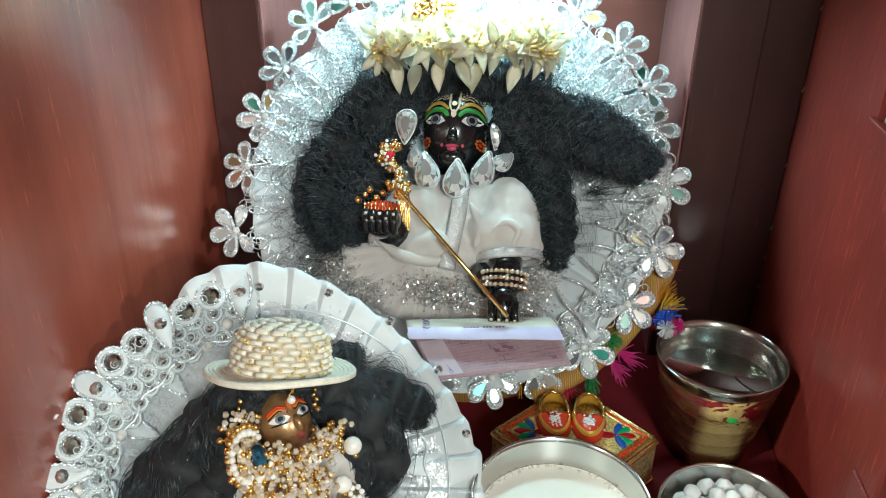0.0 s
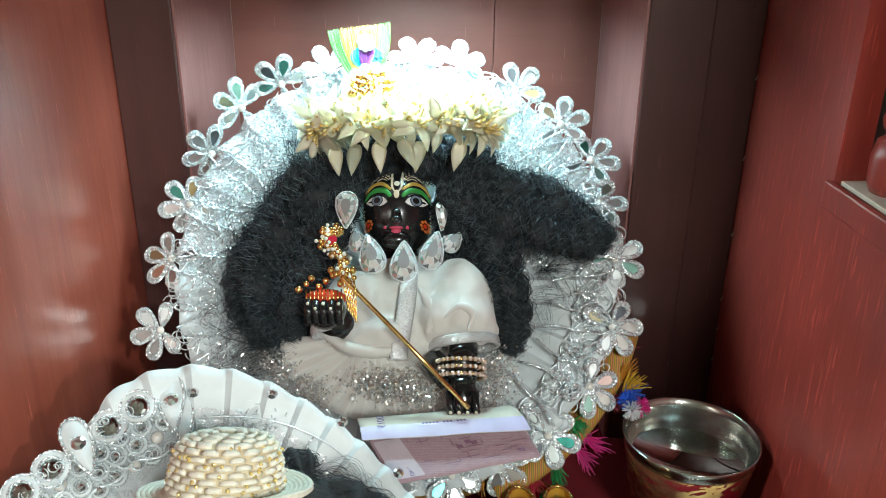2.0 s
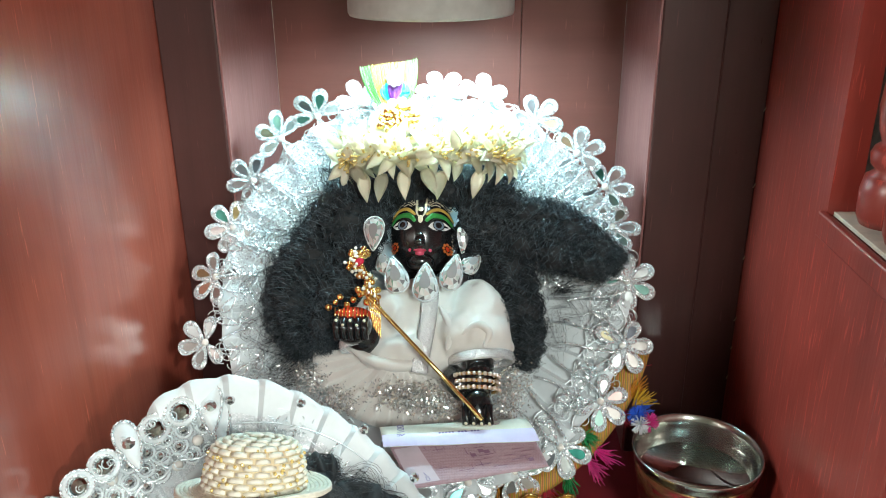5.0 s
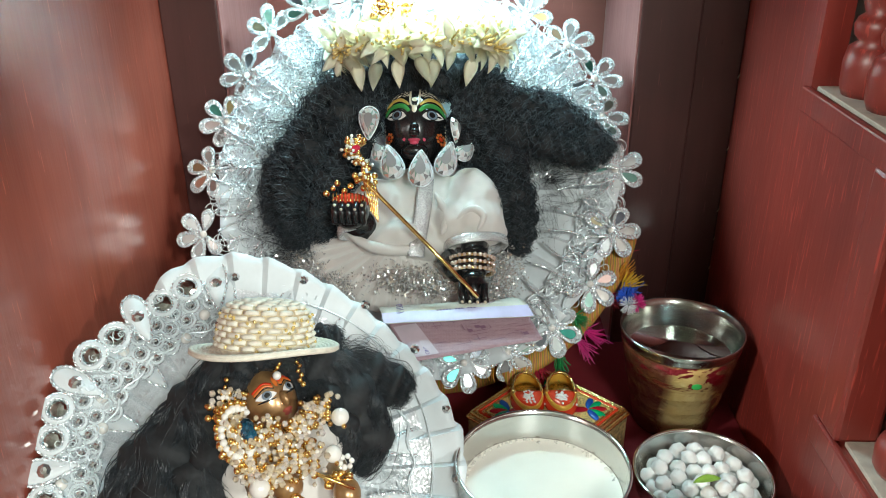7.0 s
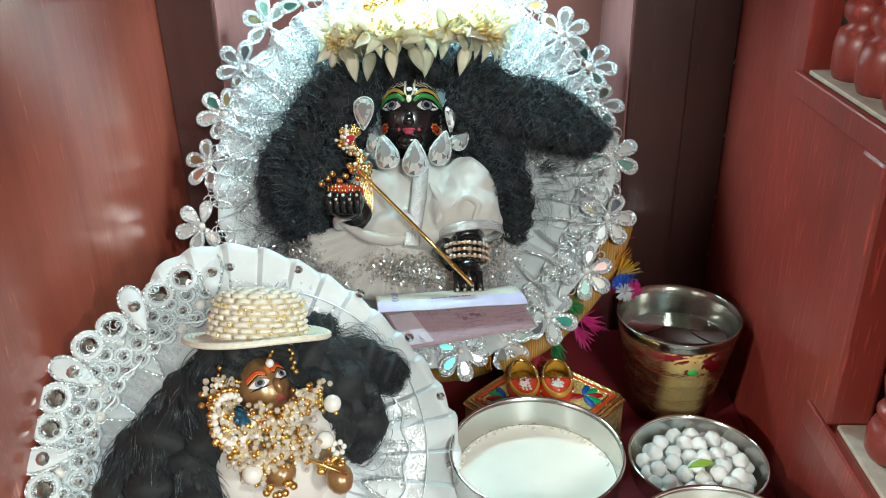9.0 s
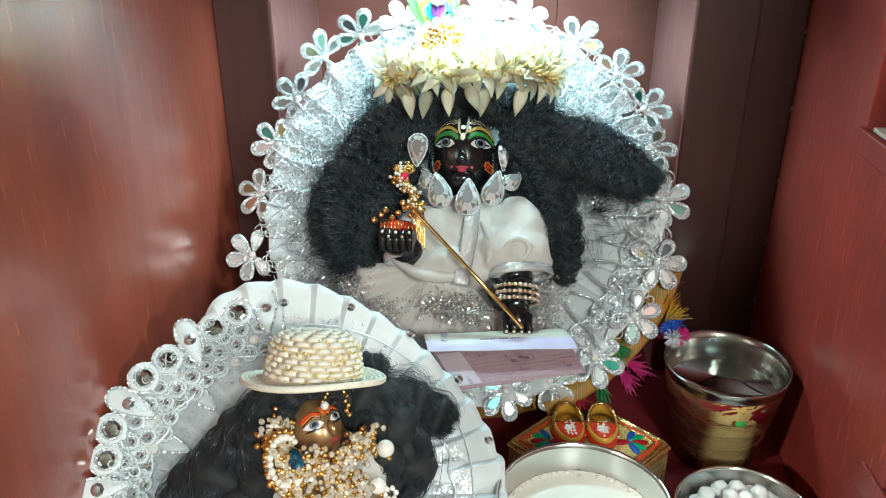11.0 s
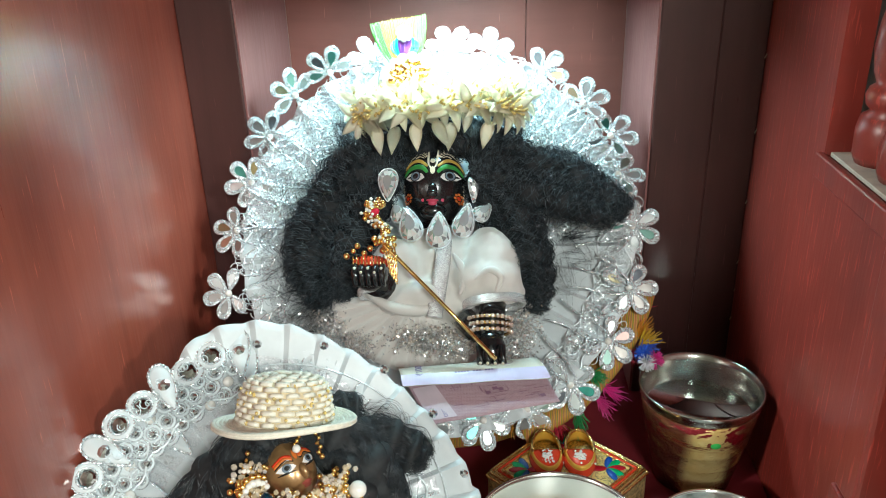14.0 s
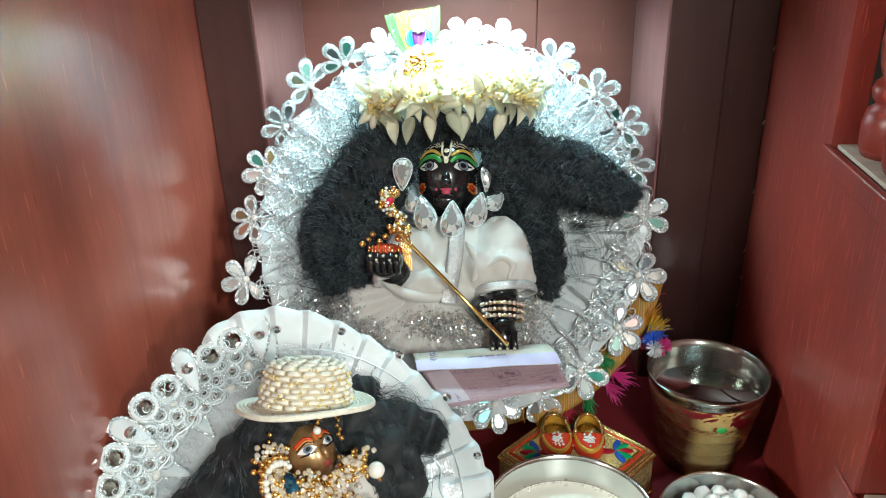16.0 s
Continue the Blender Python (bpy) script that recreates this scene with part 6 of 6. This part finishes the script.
BL, BR, FR, FL = (-0.0864, 0.5195, 0.1297), (0.0240, 0.5325, 0.1330), (0.0424, 0.4907, 0.1200), (-0.0575, 0.471, 0.1105)
lower = thicken(part("lower_leaf", sheet((BL, BR, FR, FL), 0.001), NOTE_PRINT, money, "mauve printed side"), 0.0003)
UL, UR = (-0.0796, 0.4915, 0.1314), (0.0358, 0.5016, 0.134)
upper = thicken(part("upper_leaf", sheet((BL, BR, UR, UL), 0.004), BEIGE_P, money, "cream and lilac folded side"), 0.0003)
b = bmesh.new()
p = [Vector(BL).lerp(Vector(UL), 0.62), Vector(BR).lerp(Vector(UR), 0.62), Vector(UR), Vector(UL)]
g = [[b.verts.new(p[0].lerp(p[3], i / 4).lerp(p[1].lerp(p[2], i / 4), j / 12) + Vector((0, 0, 0.004 * math.sin((0.62 + 0.38 * i / 4) * 3.1416) + 0.0003 * math.sin(2 * j * 0.5) * (0.62 + 0.38 * i / 4) + 0.0005))) for j in range(13)] for i in range(5)]
for i in range(4):
    for j in range(12):
        b.faces.new((g[i][j], g[i][j + 1], g[i + 1][j + 1], g[i + 1][j]))
part("lilac_edge", b, LILAC_P, upper, "lilac printed border")
for k in range(11):
    b = bmesh.new()
    f0 = 0.38 + 0.022 * k + (0.02 if k > 4 else 0) + (0.02 if k > 7 else 0)
    e0, e1 = Vector(BL).lerp(Vector(BR), f0), Vector(BL).lerp(Vector(BR), f0 + 0.014)
    d = (Vector(UL) - Vector(BL))
    lift = Vector((0, 0, 0.0052))
    b.faces.new([b.verts.new(q + lift) for q in (e0 + d * 0.78, e1 + d * 0.78, e1 + d * 0.71, e0 + d * 0.71)])
    part("printed_bar", b, VIOLET_INK, upper)


def words(text, m, size, material, parent, name="lettering"):
    cu = bpy.data.curves.new(name, "FONT")
    cu.body, cu.size, cu.extrude = text, size, 0.00005
    cu.materials.append(material)
    ob = new(name, cu)
    ob.matrix_basis = m
    return under(ob, parent)


ux = (Vector(UL) - Vector(BL)).normalized()
flap = Matrix.Translation(Vector(BL).lerp(Vector(UL), 0.93) + (Vector(BR) - Vector(BL)) * 0.15 + Vector((0, 0, 0.0046))) @ Matrix((-ux, -(Vector(BR) - Vector(BL)).normalized(), Vector((0, 0, 1)))).transposed().to_4x4()
words("\u20b9100", flap @ pose(0.002, 0, 0.0018), 0.0075, VIOLET_INK, upper)
# the printed building: terraces, pillars and steps in mauve ink
NL = Matrix.Translation(Vector(FL) + Vector((0, 0, 0.0034))) @ Matrix(((Vector(FR) - Vector(FL)).normalized(), (Vector(BL) - Vector(FL)).normalized(), Vector((0, 0, 1)))).transposed().to_4x4()
for k in range(34):
    x, y = rnd.uniform(0.022, 0.092), rnd.uniform(0.003, 0.030)
    w, h = rnd.choice(((0.012, 0.0005), (0.0006, 0.006), (0.008, 0.0005), (0.0005, 0.004), (0.004, 0.003)))
    b = bmesh.new()
    b.faces.new([b.verts.new(NL @ Vector(q)) for q in ((x, y, 0), (x + w, y, 0), (x + w, y + h, 0), (x, y + h, 0))])
    part("printed_bar", b, NOTE_INK, lower)
b = bmesh.new()
for cx in (-0.004, 0.004):
    add_tube(b, [Vector(BL).lerp(Vector(BR), 0.74) + ux * 0.010 + (Vector(BR) - Vector(BL)).normalized() * (cx + 0.0045 * math.cos(a)) + ux * 0.0030 * math.sin(a) + Vector((0, 0, 0.0042)) for a in (6.2832 * k / 24 for k in range(24))], 0.00022, 4, True)
part("printed_emblem", b, NOTE_INK, upper)
b = bmesh.new()
b.faces.new([b.verts.new(NL @ Vector(q)) for q in ((0.001, 0.001, -0.0003), (0.022, 0.001, -0.0003), (0.019, 0.034, -0.0003), (0.001, 0.034, -0.0003))])
part("pale_margin", b, paint("pale_mauve", (0.58, 0.48, 0.54)), lower)
words("ONE HUNDRED", NL @ pose(0.0150, 0.0010, 0.0004, 0, 0, 90), 0.0044, VIOLET_INK, lower)

# tasselled garland behind the lace
garland = thing("tassel_garland", A(0.12, -0.15, -0.02), "multicoloured woven garland with thread tassels and pompoms", "garland")
bm = bmesh.new()
add_tube(bm, [A(0.012 + 0.186 * math.cos(a), -0.008 + 0.186 * math.sin(a), -0.014) for a in (radians(d) for d in range(-66, -14, 3))], 0.016, 12, flat=0.6)
part("woven_band", bm, WOVEN, garland, "striped woven band")


def tassel(u, v, n, down, colour, count=60, length=0.016, spread=0.30):
    d0 = np.array([down[0], down[1], 0.15])
    out = []
    for _ in range(count):
        d = d0 + rng.normal(0, spread, 3)
        f = np.linspace(0, 1, 6)[:, None]
        out.append([tuple(A(*(np.array([u, v, n]) + d * f * length * rng.uniform(0.7, 1.05) + rng.normal(0, 0.0006, 3) * f))) for f in np.linspace(0, 1, 6)])
    strands("tassel", out, 0.00065, colour, garland, "loose thread tassel", kind="")


THREADS = {"orange": paint("orange_thread", (0.6, 0.24, 0.02)), "red": paint("red_thread", (0.5, 0.02, 0.05)), "green": paint("green_thread", (0.02, 0.28, 0.08)), "yellow": paint("yellow_thread", (0.7, 0.42, 0.03)), "white": paint("white_thread", (0.75, 0.75, 0.78))}
for u, v, down, colour, n in ((0.076, -0.160, (-0.2, -1), THREADS["orange"], -0.012), (0.106, -0.166, (0, -1), THREADS["red"], -0.010), (0.116, -0.166, (0.2, -1), THREADS["red"], -0.010), (0.136, -0.160, (0.2, -1), THREADS["green"], -0.010),
                              (0.152, -0.148, (0.7, -0.8), MAGENTA_P, -0.006), (0.158, -0.140, (0.9, -0.5), MAGENTA_P, -0.006), (0.176, -0.108, (0.6, -0.4), THREADS["red"], -0.008), (0.188, -0.070, (0.5, 0.5), THREADS["red"], -0.02), (0.190, -0.104, (0.8, 0.5), THREADS["yellow"], -0.004), (0.192, -0.108, (0.5, 0.2), BLUE_P, -0.004), (0.186, -0.098, (0.7, 0.7), THREADS["orange"], -0.008), (0.148, -0.128, (0.6, -0.4), THREADS["green"], 0.0)):
    tassel(u, v, n, down, colour)
for u, v, n, colour in ((0.192, -0.112, 0.006, BLUE_P), (0.201, -0.117, 0.006, MAGENTA_P), (0.194, -0.119, 0.008, THREADS["white"])):
    c = np.array([u, v, n])
    out = []
    for _ in range(130):
        d = rng.normal(0, 1, 3)
        d /= np.linalg.norm(d)
        out.append([tuple(A(*(c + d * f * 0.0085))) for f in np.linspace(0.05, 1, 4)])
    strands("pompom", out, 0.0007, colour, garland, "fluffy thread pompom", kind="")

# cushion that carries the dark doll
seat = thing("doll_cushion", (-0.06, 0.70, 0), "multicoloured woven cushion under the dark doll's dress", "cushion")
bm = bmesh.new()
add_lathe(bm, [(0.0, 0.001), (0.118, 0.001), (0.128, 0.010), (0.130, 0.030), (0.124, 0.048), (0.110, 0.056), (0.0, 0.058)], pose(-0.055, 0.700, 0), 64)
part("cushion_body", bm, WOVEN, seat)
